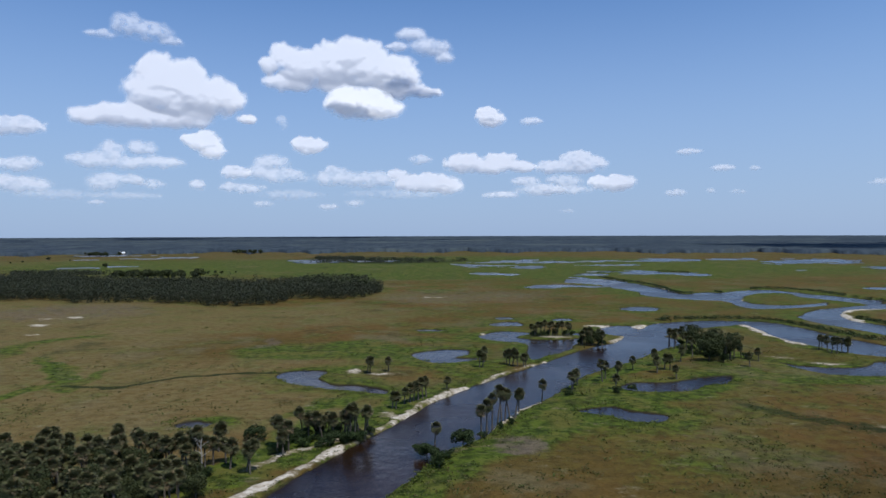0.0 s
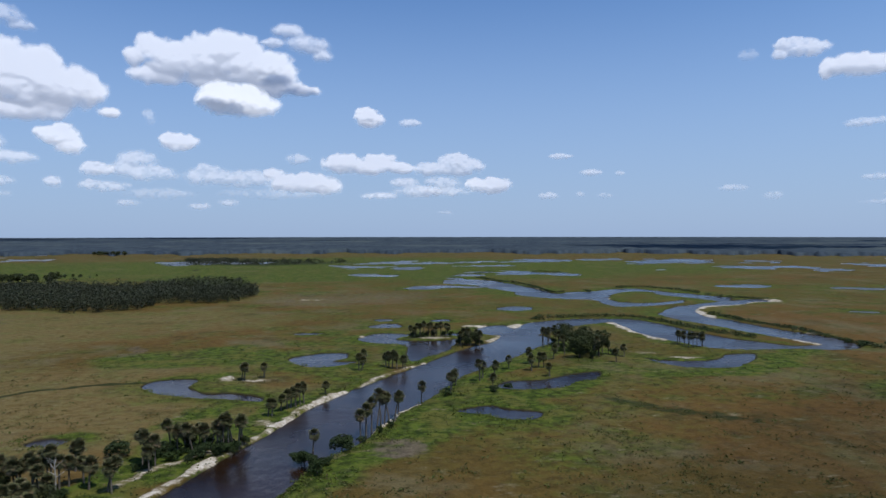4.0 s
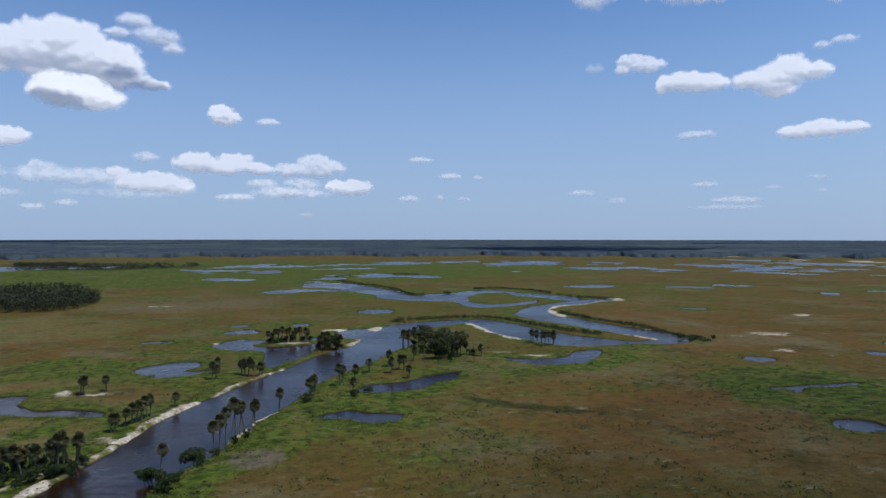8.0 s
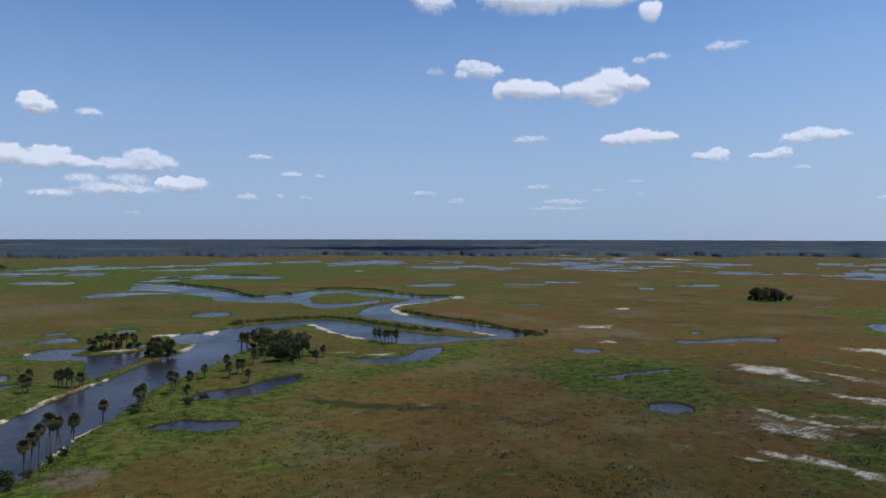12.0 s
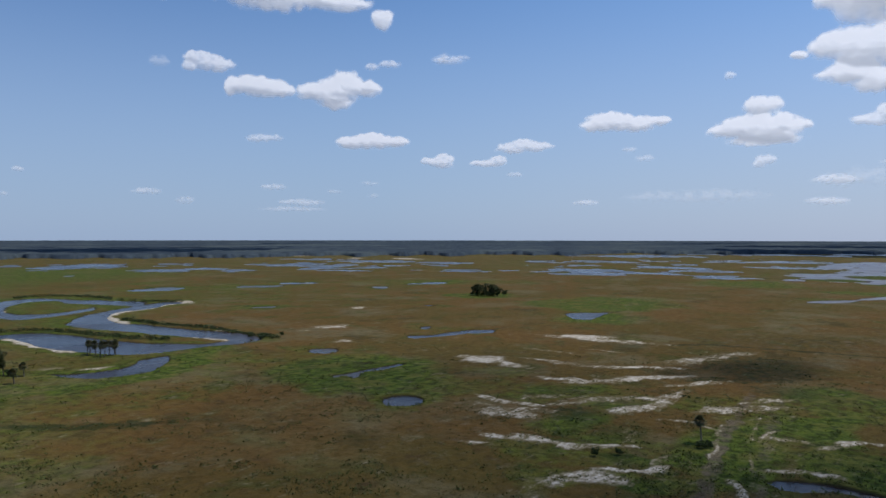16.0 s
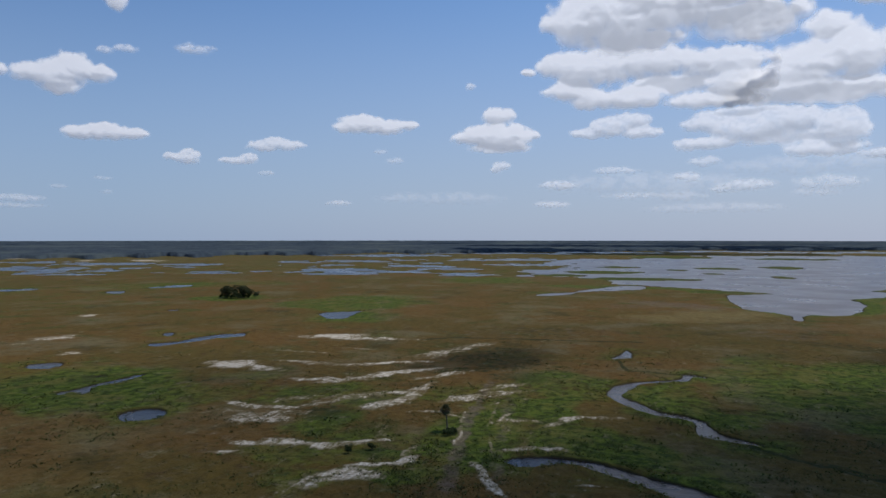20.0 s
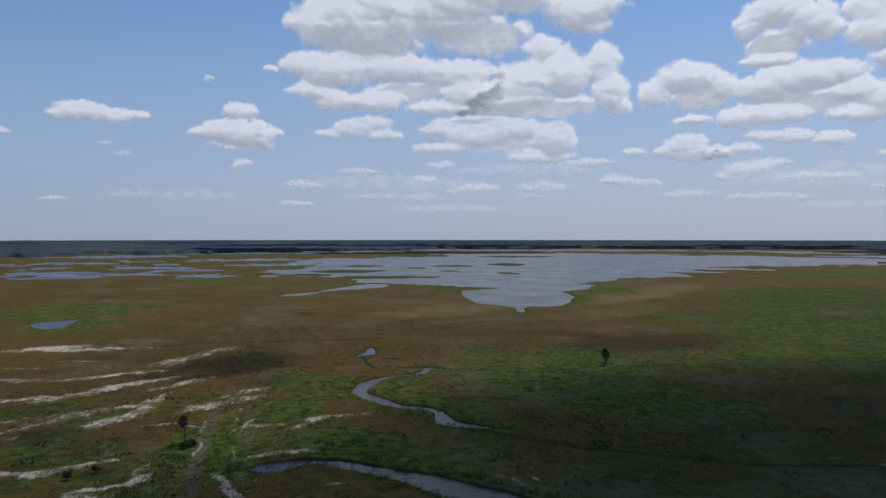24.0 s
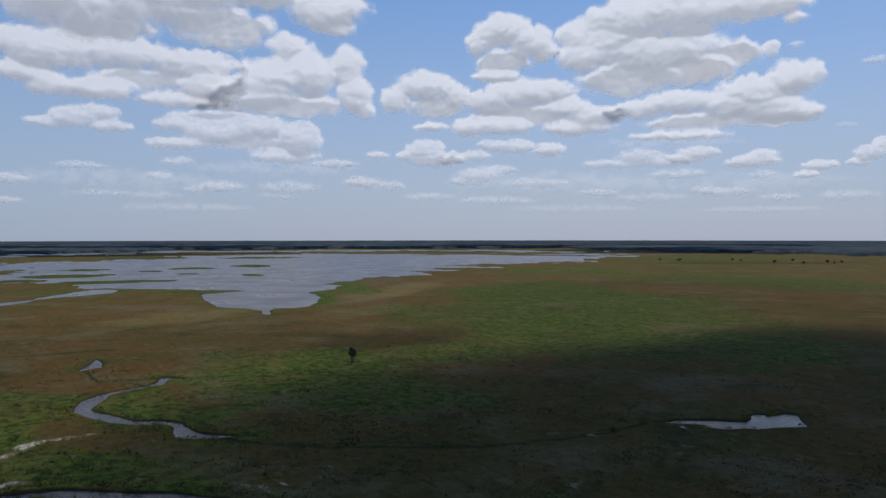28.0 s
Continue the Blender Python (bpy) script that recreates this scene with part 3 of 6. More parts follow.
patch("green", -49.5, 216.5, 21, 8.1, -1, 0.4)
patch("green", -59.5, 181.0, 13, 8.1, -1, 0.5)
stroke("green", [(-45, 248), (-17, 258), (9, 252), (37, 281)], 10, 0.55)
stroke("green", [(106, 254), (111, 234), (130, 226), (159, 234), (191, 259)], 14, 0.8)
stroke("green", [(158, 356), (171, 327), (201, 332), (211, 300)], 10, 0.5)
patch("green", 57.5, 210.5, 34, 31.0, -21, 0.6)
patch("green", 102, 279, 31, 43.1, -21, 0.7)
patch("green", 37.0, 193.5, 18, 37.3, -21, 0.55)
patch("green", 111, 419, 75, 36.7, -21, 0.4)
patch("green", 112, 317, 80, 25.9, -21, 0.35)
patch("green", 392, 497, 120, 87.6, -20, 0.25)
patch("green", 176.0, 173.5, 23, 18.2, -21, 0.45)
patch("green", 130, 750, 190, 93.2, -20, 0.35)
patch("green", -70, 1085, 326, 175.4, -20, 0.6)
patch("green", 195, 179, 57, 65.9, -60, 0.75)
patch("green", 168.0, 164.0, 22, 34.6, -60, 0.6)
patch("green", 501, 314, 52, 45.6, -60)
patch("green", 491, 215, 118, 92.6, -60, 0.6)
patch("green", 405, 172, 52, 62.5, -60, 0.55)
patch("green", 160.5, 53.5, 16, 18.2, -60, 0.5)
patch("green", 197.5, 43.0, 17, 37.7, -60, 0.5)
patch("green", 238.0, 27.0, 31, 42.6, -60, 0.55)
patch("green", 189.5, 22.0, 26, 21.7, -60, 0.45)
patch("green", 200.5, 107.5, 29, 33.5, -60, 0.35)
patch("green", 323, 118, 54, 19.0, -60, 0.3)
patch("green", 620, 450, 181, 94.9, -60, 0.35)
patch("green", 171.0, 134.5, 14, 27.3, -60, 0.55)
patch("green", 785, 165, 109, 119.3, -60, 0.5)
patch("green", 142.5, 38.0, 18, 13.7, -60, 0.45)
patch("green", 254, -68, 77, 65.4, -115, 0.9)
patch("green", 267, -85, 31, 20.3, -115, 1.1)
patch("green", 207.5, -76.0, 75, 39.3, -115, 0.65)
patch("green", 276, -138, 85, 61.5, -115, 0.6)
patch("green", 528, -365, 145, 255.7, -116, 0.75)
patch("green", 352, -307, 173, 166.2, -115, 0.55)
patch("green", 560, -655, 251, 320.7, -116, 0.45)
patch("green", 227, -273, 94, 37.3, -115, 0.35)
patch("green", 618, -200, 31, 95.5, -116, 0.9)
patch("green", 516, -99, 73, 26.2, -115, 0.7)
patch("green", 705, -10, 108, 29.7, -116, 0.9)
patch("green", 705, 60, 64, 35.3, -116, 0.9)
patch("green", 172.5, 15.5, 15, 16.8, -115, 0.55)
patch("green", 223.0, -5.5, 28, 22.2, -115, 0.6)
patch("green", 159.0, -13.0, 21, 15.5, -115, 0.45)
patch("green", 850, -590, 161, 170.8, -116, 0.5)
patch("green", 1135, -1150, 357, 238.6, -116, 0.7)
stroke("green", [(-152, 268), (-136, 250), (-124, 232), (-118, 222)], 9, 0.75)
stroke("scrub", [(-118, 222), (-103.0, 219.5), (-86, 236), (-71, 242), (-57.5, 243.0)], 3.4, 0.9)
stroke("scrub", [(176.0, -24.0), (168.5, -33.5), (160.5, -50.0), (162.0, -68.5)], 2.4, 0.55)
stroke("scrub", [(298, 5), (261, -3), (251, -10)], 1.6, 0.5)
stroke("scrub", [(86.5, 194.5), (91.5, 185.0), (98.0, 177.5), (106.0, 169.0)], 6.5, 0.68)
stroke("scrub", [(134, 391), (165, 388), (182, 370), (188, 340), (190, 315)], 4.5, 0.75)
stroke("scrub", [(230, 387), (231, 351), (237, 327), (235, 296), (233, 279)], 4, 0.8)
stroke("scrub", [(299, 504), (311, 489), (320, 474)], 5, 0.8)
stroke("scrub", [(259, 570), (292, 594), (299, 542)], 5, 0.6)
stroke("scrub", [(175, 685), (188, 610), (193, 562), (219, 565)], 5, 0.6)
patch("scrub", 288, 65, 45, 53.9, -60, 0.6)
patch("scrub", 250, 60, 37, 14.4, -60, 0.6)
patch("scrub", 187.5, 93.5, 13, 11.4, -60, 0.45)
patch("scrub", 151.5, 59.5, 8, 6.0, -60, 0.6)
patch("scrub", 221.5, 77.5, 22, 8.8, -60, 0.5)
patch("scrub", 261, 135, 28, 7.0, -60, 0.45)
patch("scrub", 258, 5, 34, 13.3, -60, 0.3)
patch("scrub", 212.5, 83.5, 43, 4.2, -60, 0.4)
patch("scrub", -110, 1230, 334, 225.1, -5, 0.85)
patch("scrub", -465, 820, 101, 77.0, -3, 0.6)
patch("scrub", -770, 1600, 80, 234.5, -6, 0.9)
patch("scrub", -515, 1850, 77, 235.6, -7, 0.9)
patch("scrub", -110, 1305, 328, 226.7, -20, 0.7)
patch("scrub", 333, 374, 52, 15.4, -20, 0.5)
patch("scrub", 95, 259, 28, 29.9, -21, 0.45)
patch("scrub", 29.5, 160.0, 18, 12.8, -21, 0.35)
patch("scrub", 212.5, -62.0, 42, 23.6, -115, 0.4)
patch("scrub", 353, -85, 25, 29.4, -115, 0.5)
# far southern strips: a cloud's shadow laid in as dark cover colour
patch("scrub", 970, -1090, 516, 160.1, -116, 0.6)
patch("scrub", 1065, -890, 394, 91.6, -116, 0.4)
patch("scrub", 625, -365, 114, 118.5, -116, 0.3)
patch("scrub", 241, -285, 27, 33.1, -115, 0.35)
patch("scrub", 187, -226, 13, 12.7, -115, 0.35)
patch("scrub", 246, -74, 12, 12.8, -115, 0.3)
patch("bare", -228, 431, 124, 117.2, -2, 0.6)
patch("bare", 17, 525, 112, 108.9, -2, 0.55)
patch("bare", 16.0, 158.5, 11, 15.3, -1, 0.75)
patch("bare", -50, 409, 85, 39.3, -2, 0.35)
patch("bare", -79, 306, 10, 38.7, -1, 0.6)
patch("bare", -148, 267, 39, 27.1, -1, 0.3)
patch("bare", 16, 537, 139, 132.3, -20, 0.5)
patch("bare", 15.5, 157.5, 10, 13.5, -21, 0.6)
patch("bare", 261, 267, 51, 103.1, -21, 0.35)
patch("bare", 123.0, 146.0, 23, 33.5, -21, 0.3)
patch("bare", 362, 54, 121, 60.7, -60, 0.4)
patch("bare", 266, 151, 53, 30.4, -60, 0.35)
patch("bare", 249, 89, 78, 33.7, -60, 0.25)
patch("bare", 518, 3, 53, 38.2, -60, 0.5)
patch("bare", 300, 268, 62, 36.1, -60, 0.25)
stroke("bare", [(232.5, 49.5), (197.5, 46.0), (173.5, 43.5), (149.0, 40.0), (131.5, 37.0)], 4, 0.65)
stroke("bare", [(232.5, 41.0), (181.0, 35.0), (146.5, 30.5), (134.0, 28.0)], 4, 0.5)
patch("bare", 385, -54, 91, 47.0, -115, 0.45)
patch("bare", 543, -173, 57, 154.8, -115, 0.5)
patch("bare", 720, -285, 85, 192.9, -116, 0.55)
patch("bare", 527, -30, 90, 42.1, -115, 0.6)
patch("bare", 1615, -1315, 317, 410.5, -117, 0.7)
patch("green", 30, 520, 900, 420, 0, 0.28)
patch("green", 60, 260, 260, 200, 0, 0.34)
patch("green", -160, 300, 260, 260, 0, 0.22)
patch("green", 60, 170, 120, 60, 40, 0.4)
patch("bare", 180, 120, 180, 110, 30, 0.3)
patch("green", 151.0, 72.0, 34, 31.5, -69, 0.55)
patch("green", 175.0, 81.5, 18, 36.1, -69, 0.6)
patch("green", 203.5, 81.5, 31, 31.2, -69, 0.5)
patch("green", 215.5, 50.5, 35, 31.5, -69, 0.5)
patch("green", 192.5, 131.5, 25, 25.8, -69, 0.5)
patch("green", 168.0, 132.0, 26, 21.3, -69, 0.45)
patch("green", 130.0, 69.5, 16, 17.4, -69, 0.55)
patch("green", 156.0, 43.5, 23, 12.7, -69, 0.5)
patch("green", 220, 136, 28, 15.1, -69, 0.4)
patch("scrub", 152.0, 78.5, 13, 14.2, -69, 0.5)
patch("scrub", 212, 143, 24, 12.5, -69, 0.55)
patch("scrub", 218.0, 64.0, 25, 11.7, -69, 0.45)
patch("scrub", 205.0, 97.5, 18, 10.1, -69, 0.5)
patch("scrub", 131.5, 74.5, 9, 7.3, -69, 0.5)
patch("scrub", 177.0, 74.0, 9, 23.9, -69, 0.45)
patch("scrub", 155.0, 129.0, 18, 6.3, -69, 0.4)
stroke("sand", [(316, 156), (317, 142), (318, 127)], 8.4, 0.77)
stroke("sand", [(319, 143), (318, 134)], 12.1, 0.85)
stroke("sand", [(318, 127), (317, 116)], 8.1, 0.77)
stroke("sand", [(317, 116), (320, 101)], 3.1, 0.60)
stroke("sand", [(238, 154), (237, 147), (235, 138)], 8.9, 0.85)
stroke("sand", [(252, 131), (249, 114)], 6.2, 0.65)
stroke("sand", [(249, 114), (251, 102)], 4.2, 0.60)
stroke("sand", [(253, 103), (258, 94), (264, 82)], 4.3, 0.77)
stroke("sand", [(274, 146), (273, 129)], 3.7, 0.51)
stroke("sand", [(287, 125), (287, 114)], 2.7, 0.51)
stroke("sand", [(279, 85), (287, 80)], 6.4, 0.77)
stroke("sand", [(289, 80), (302, 76), (313, 70)], 9.3, 0.65)
stroke("sand", [(221.5, 108.0), (224.0, 98.5), (231.5, 92.5), (240, 86), (246, 78)], 6.0, 0.94)
stroke("sand", [(192.0, 91.5), (198.5, 88.5), (204.5, 81.5), (209.5, 75.0)], 6.0, 0.62)
stroke("sand", [(191.5, 73.5), (197.0, 70.5), (205.5, 68.5), (219.5, 68.0)], 6.6, 0.77)
stroke("sand", [(209.0, 74.5), (215.0, 68.0)], 3.6, 0.77)
stroke("sand", [(233.0, 73.5), (239.5, 67.5), (246, 63)], 4.3, 0.73)
stroke("sand", [(207.0, 53.5), (211.5, 49.5), (216.5, 43.5)], 6.8, 0.81)
stroke("sand", [(221.0, 48.0), (225.0, 45.0)], 3.1, 0.68)
stroke("sand", [(228.5, 44.0), (230.5, 40.5)], 3.9, 0.68)
stroke("sand", [(188.0, 61.0), (189.5, 53.0)], 2.7, 0.73)
stroke("sand", [(187.5, 52.0), (185.0, 47.0)], 2.0, 0.68)
stroke("sand", [(183.5, 115.0), (181.5, 110.5), (182.0, 97.5)], 3.5, 0.81)
stroke("sand", [(174.5, 107.5), (173.5, 102.0), (177.0, 95.5)], 6.4, 0.68)
stroke("sand", [(168.0, 103.0), (169.5, 98.0), (171.5, 94.0)], 6.0, 0.73)
stroke("sand", [(192.0, 102.0), (195.0, 98.5)], 5.1, 0.65)
stroke("sand", [(151.0, 89.0), (152.5, 82.5)], 4.8, 0.85)
stroke("sand", [(153.0, 82.5), (153.0, 74.0), (155.0, 67.5), (157.5, 63.5)], 4.3, 0.90)
stroke("sand", [(157.0, 62.5), (159.5, 58.5)], 1.6, 0.68)
stroke("sand", [(141.0, 57.5), (142.5, 53.5), (145.5, 50.5), (148.0, 49.5)], 2.7, 0.90)
stroke("sand", [(151.0, 51.5), (155.0, 51.0)], 2.3, 0.68)
stroke("sand", [(129.5, 63.0), (133.0, 60.0), (135.5, 56.0)], 7.5, 0.81)
stroke("sand", [(140.5, 93.0), (142.0, 91.0)], 2.1, 0.73)
stroke("sand", [(185.5, 35.0), (186.0, 30.5)], 3.1, 0.60)
stroke("sand", [(160.0, 29.5), (163.0, 24.5), (163.0, 20.5)], 2.3, 0.85)
stroke("sand", [(185.0, 23.0), (191.0, 18.5), (193.0, 16.5), (195.5, 8.0)], 3.3, 0.77)
stroke("sand", [(144.0, -21.5), (141.0, -25.0), (139.0, -25.5)], 1.7, 0.68)
stroke("sand", [(143.0, -28.5), (139.5, -29.5)], 1.4, 0.68)
stroke("sand", [(141.0, 12.0), (141.5, 8.0)], 1.2, 0.73)
stroke("sand", [(161.5, 43.0), (170.5, 43.5), (183.0, 46.5), (190.5, 47.5)], 1.0, 0.65)
stroke("sand", [(147.0, 34.5), (140.0, 31.5), (131.5, 26.5)], 2.3, 0.85)
stroke("sand", [(182.5, 37.0), (191.5, 36.0)], 1.7, 0.73)
stroke("sand", [(158.5, 33.5), (177.0, 38.5), (204.5, 41.0)], 1.0, 0.51)
patch("green", 149.0, 56.0, 19, 9.5, -85, 0.8)
patch("green", 135.5, 52.0, 22, 9.8, -85, 0.8)
patch("green", 174.5, 38.0, 22, 56.4, -85, 0.75)
patch("green", 197.5, 23.5, 17, 51.4, -85, 0.8)
patch("green", 207.5, 95.0, 34, 23.9, -85, 0.6)
patch("green", 225.0, 23.5, 25, 25.1, -85, 0.6)
patch("green", 262, -79, 28, 38.7, -85, 1.0)
patch("green", 230.0, -46.5, 46, 43.1, -85, 0.8)
patch("green", 166.0, 1.5, 22, 17.9, -85, 0.8)
patch("green", 147.0, -12.5, 18, 10.5, -85, 0.5)
patch("green", 157.5, 47.5, 15, 12.9, -85, 0.8)
patch("green", 276, -72, 57, 78.2, -115, 0.9)
patch("green", 221.0, -64.5, 58, 51.3, -115, 0.75)
patch("green", 202.5, -12.5, 33, 24.9, -115, 0.7)
patch("green", 172.0, 14.0, 26, 25.1, -115, 0.7)
patch("green", 238.5, -7.0, 26, 25.5, -115, 0.6)
patch("green", 379, -262, 131, 273.4, -115, 0.75)
patch("green", 246, -247, 97, 150.0, -115, 0.65)
patch("green", 613, -183, 50, 238.4, -116, 1.0)
patch("green", 403, -177, 69, 126.6, -115, 0.5)
patch("green", 287, -45, 35, 52.8, -115, 0.5)
patch("scrub", 181.5, 87.0, 19, 18.5, -85, 0.62)
patch("scrub", 274, 53, 48, 32.9, -85, 0.6)
patch("scrub", 243.5, 44.5, 31, 21.8, -85, 0.55)
patch("scrub", 288, 76, 26, 22.8, -85, 0.5)
patch("scrub", 253, 96, 33, 9.1, -85, 0.5)
patch("scrub", 352, -86, 62, 25.2, -115, 0.55)
patch("scrub", 159.5, -152.5, 2, 6.0, -115, 0.5)
patch("scrub", 298, -199, 45, 20.8, -115, 0.5)
patch("scrub", 306, -146, 54, 15.0, -115, 0.4)
stroke("scrub", [(177.5, -23.5), (167.5, -35.0), (159.5, -46.0), (146.0, -76.0), (143.0, -97.0), (142.5, -105.0), (147.0, -125.0)], 2.2, 0.75)
stroke("scrub", [(320, 101), (332, 88), (335, 50), (339, 2)], 3.2, 0.8)
stroke("scrub", [(293, 11), (266, 5), (264, -13)], 2.2, 0.7)
stroke("scrub", [(354, 5), (357, -4), (358, -11)], 3.0, 0.6)
stroke("scrub", [(176.5, -23.0), (166.5, -39.5), (157.0, -61.0), (149.5, -69.0)], 1.8, 0.6)



WATERS = {"river": ("tannin-dark river winding through the marsh", "river"), "lagoon": ("still backwater behind a palm island", "lagoon"),
          "inlet": ("shallow inlet off the river bend", "inlet"), "pond": ("small dark marsh pond with grassy rim", "pond"),
          "creek": ("narrow tidal creek curling through grass", "creek"), "lake": ("wide grey-blue shallow lake with reed islands", "lake"),
          "pool": ("shallow marsh pool in wet grass", "pool")}
# the reaches of the river are one water, and so are the lake and its arm
BODIES = [(name, [n]) for n, (name, _) in enumerate(SHORES) if name not in ("river", "lake")]
BODIES += [(name, [n for n, s in enumerate(SHORES) if s[0] == name]) for name in ("river", "lake")]


# ---- the ground: one sheet, finer near the flight and in its sectors ----
def build_ground():
    seen = np.radians(np.arange(-36, 152.01, 0.14))
    rest = np.radians(np.arange(153.5, 323.0, 1.5))
    az = np.concatenate([seen, rest])
    far = 60240.0 / np.arange(490, 9.5, -0.92)
    r = np.concatenate([[0.01, 15, 40, 70, 95, 110], far])
    A, R = np.meshgrid(az, r)
    x, y = (R * np.sin(A)).ravel(), (R * np.cos(A)).ravel()
    d, which = shore_distance(x, y)
    step = np.clip(R.ravel() * 0.004, 0.7, 14)
    s = ramp(-1.3, 1.3, d / step)
    sand = cover("sand", x, y)
    z = -1.1 + s * (1.15 + 0.10 * rough(x, y, 14.0, 3, 2)) + 0.25 * np.clip(sand, 0, 1) * s
    z += 0.22 * s * rough(x, y, 2.2, 9, 2) * ramp(500, 150, R.ravel())
    near_water = ramp(16, 1, d / np.clip(R.ravel() * 0.0032, 1, 3.2)) * ramp(1500, 500, R.ravel())
    green = cover("green", x, y) + 0.42 * near_water * (0.6 + 0.8 * rough(x, y, 30.0, 4, 2))
    green = green + 0.08 * ramp(300, 650, R.ravel()) + 0.20 * ramp(650, 1200, R.ravel())
    reedy = ramp(6.0, -6.0, nearest(ISLES, x, y, 40.0)[0])
    green = np.maximum(green, 0.95 * reedy)
    mud = ramp(1.6, 0.2, d / step) * ramp(0.55, 0.2, sand) * 0.75
    n, m = len(r), len(az)
    i, j = np.meshgrid(np.arange(n - 1), np.arange(m), indexing="ij")
    j2 = (j + 1) % m
    faces = np.stack([i * m + j, (i + 1) * m + j, (i + 1) * m + j2, i * m + j2], -1).reshape(-1, 4)[:, ::-1]
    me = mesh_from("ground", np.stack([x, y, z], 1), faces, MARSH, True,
                   {"green": green, "sand": sand, "scrub": np.maximum(cover("scrub", x, y), 0.5 * reedy), "bare": cover("bare", x, y), "straw": cover("straw", x, y), "mud": mud})
    wet = (z[faces] < -0.36).any(1)
    body = which[faces].max(1)
    for n in range(len(BODIES)):
        mine = faces[wet & (np.isin(body, BODIES[n][1]))]
        if len(mine):
            used, index = np.unique(mine, return_inverse=True)
            name = BODIES[n][0]
            water = mesh_from(name, np.stack([x[used], y[used], np.full(len(used), -0.42)], 1), index.reshape(-1, 4), LAKE if name == "lake" else POOL if name == "pool" else WATER, True)
            tagged(new(name, water), *WATERS[name], kind="structure")
    return tagged(new("ground", me), "flat tidal marsh of olive and rust grass with sandy scars", "ground", kind="structure")


build_ground()


# ---- far woods to the horizon ----
def build_far_woods():
    az = np.radians(np.arange(-40, 156, 0.16))
    edge = np.interp(np.degrees(az), [-40, -10, 10, 40, 55, 70, 85, 100, 125, 132, 156], [1850, 1800, 1760, 1800, 1850, 2150, 2300, 2900, 3100, 2400, 1900])
    edge = edge * (1 + 0.11 * rough(az * 30, az * 0, 1.0, 21, 5))
    s = np.linspace(0, 1, 70) ** 1.3
    A, S = np.meshgrid(az, s)
    R = edge[None, :] * (1 - S) + 4930 * S
    x, y = R * np.sin(A), R * np.cos(A)
    gaps = ramp(-0.25, 0.1, rough(x * 0.5, y, 260.0, 23, 3) + 0.6 + S)
    z = (8.0 + (4.0 * rough(x, y, 45.0, 22, 2) + 1.5 * rough(x, y, 22.0, 25)) * (1 - 0.8 * S)) * gaps + 17.0 * S ** 0.8 - 0.2
    z[0] = -0.3
    n, m = z.shape
    i, j = np.meshgrid(np.arange(n - 1), np.arange(m - 1), indexing="ij")
    faces = np.stack([i * m + j, (i + 1) * m + j, (i + 1) * m + j + 1, i * m + j + 1], -1).reshape(-1, 4)[:, ::-1]
    me = mesh_from("far_woods", np.stack([x, y, z], -1).reshape(-1, 3), faces, HAZED_WOOD, True)
    tagged(new("far_woods", me), "unbroken dark belt of distant woods tinted blue for haze", "woods", kind="stuff")


def hazed_wood_material():
    k = Nodes("hazed_wood", 1.0, 0.0)
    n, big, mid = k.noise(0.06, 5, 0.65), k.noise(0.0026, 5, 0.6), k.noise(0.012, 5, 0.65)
    # the blue of distant air is mixed into these leaf colours
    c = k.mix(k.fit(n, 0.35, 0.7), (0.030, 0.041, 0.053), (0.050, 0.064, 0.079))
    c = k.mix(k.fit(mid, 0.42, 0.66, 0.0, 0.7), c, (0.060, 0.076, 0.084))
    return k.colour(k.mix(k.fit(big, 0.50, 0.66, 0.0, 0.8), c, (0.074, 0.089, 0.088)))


HAZED_WOOD = hazed_wood_material()
build_far_woods()


def softened(field, reach, passes=3):
    """A field averaged over a few cells, several times."""
    for _ in range(passes):
        for axis in (0, 1):
            field = (field + np.roll(field, reach, axis) + np.roll(field, -reach, axis)) / 3
    return field


# ---- clouds: bodies of billows, far out over the plain ----
def billow(u, v, size, seed, octaves):
    """Rounded lumps with creases between them, 0 to 1."""
    total, weight, amount = 0.0, 0.0, 1.0
    for n in range(octaves):
        total = total + amount * np.abs(rough(u + 0.37 * n, v - 0.21 * n, size / 2 ** n, seed + 31 * n))
        weight += amount
        amount *= 0.6
    return np.clip(1.7 * total / weight, 0, 1)


def grid_normals(p):
    """Outward normals of a sheet of points in rows and columns."""
    n = np.cross(np.gradient(p, axis=1), np.gradient(p, axis=0))
    return n / (np.linalg.norm(n, axis=-1, keepdims=True) + 1e-9)


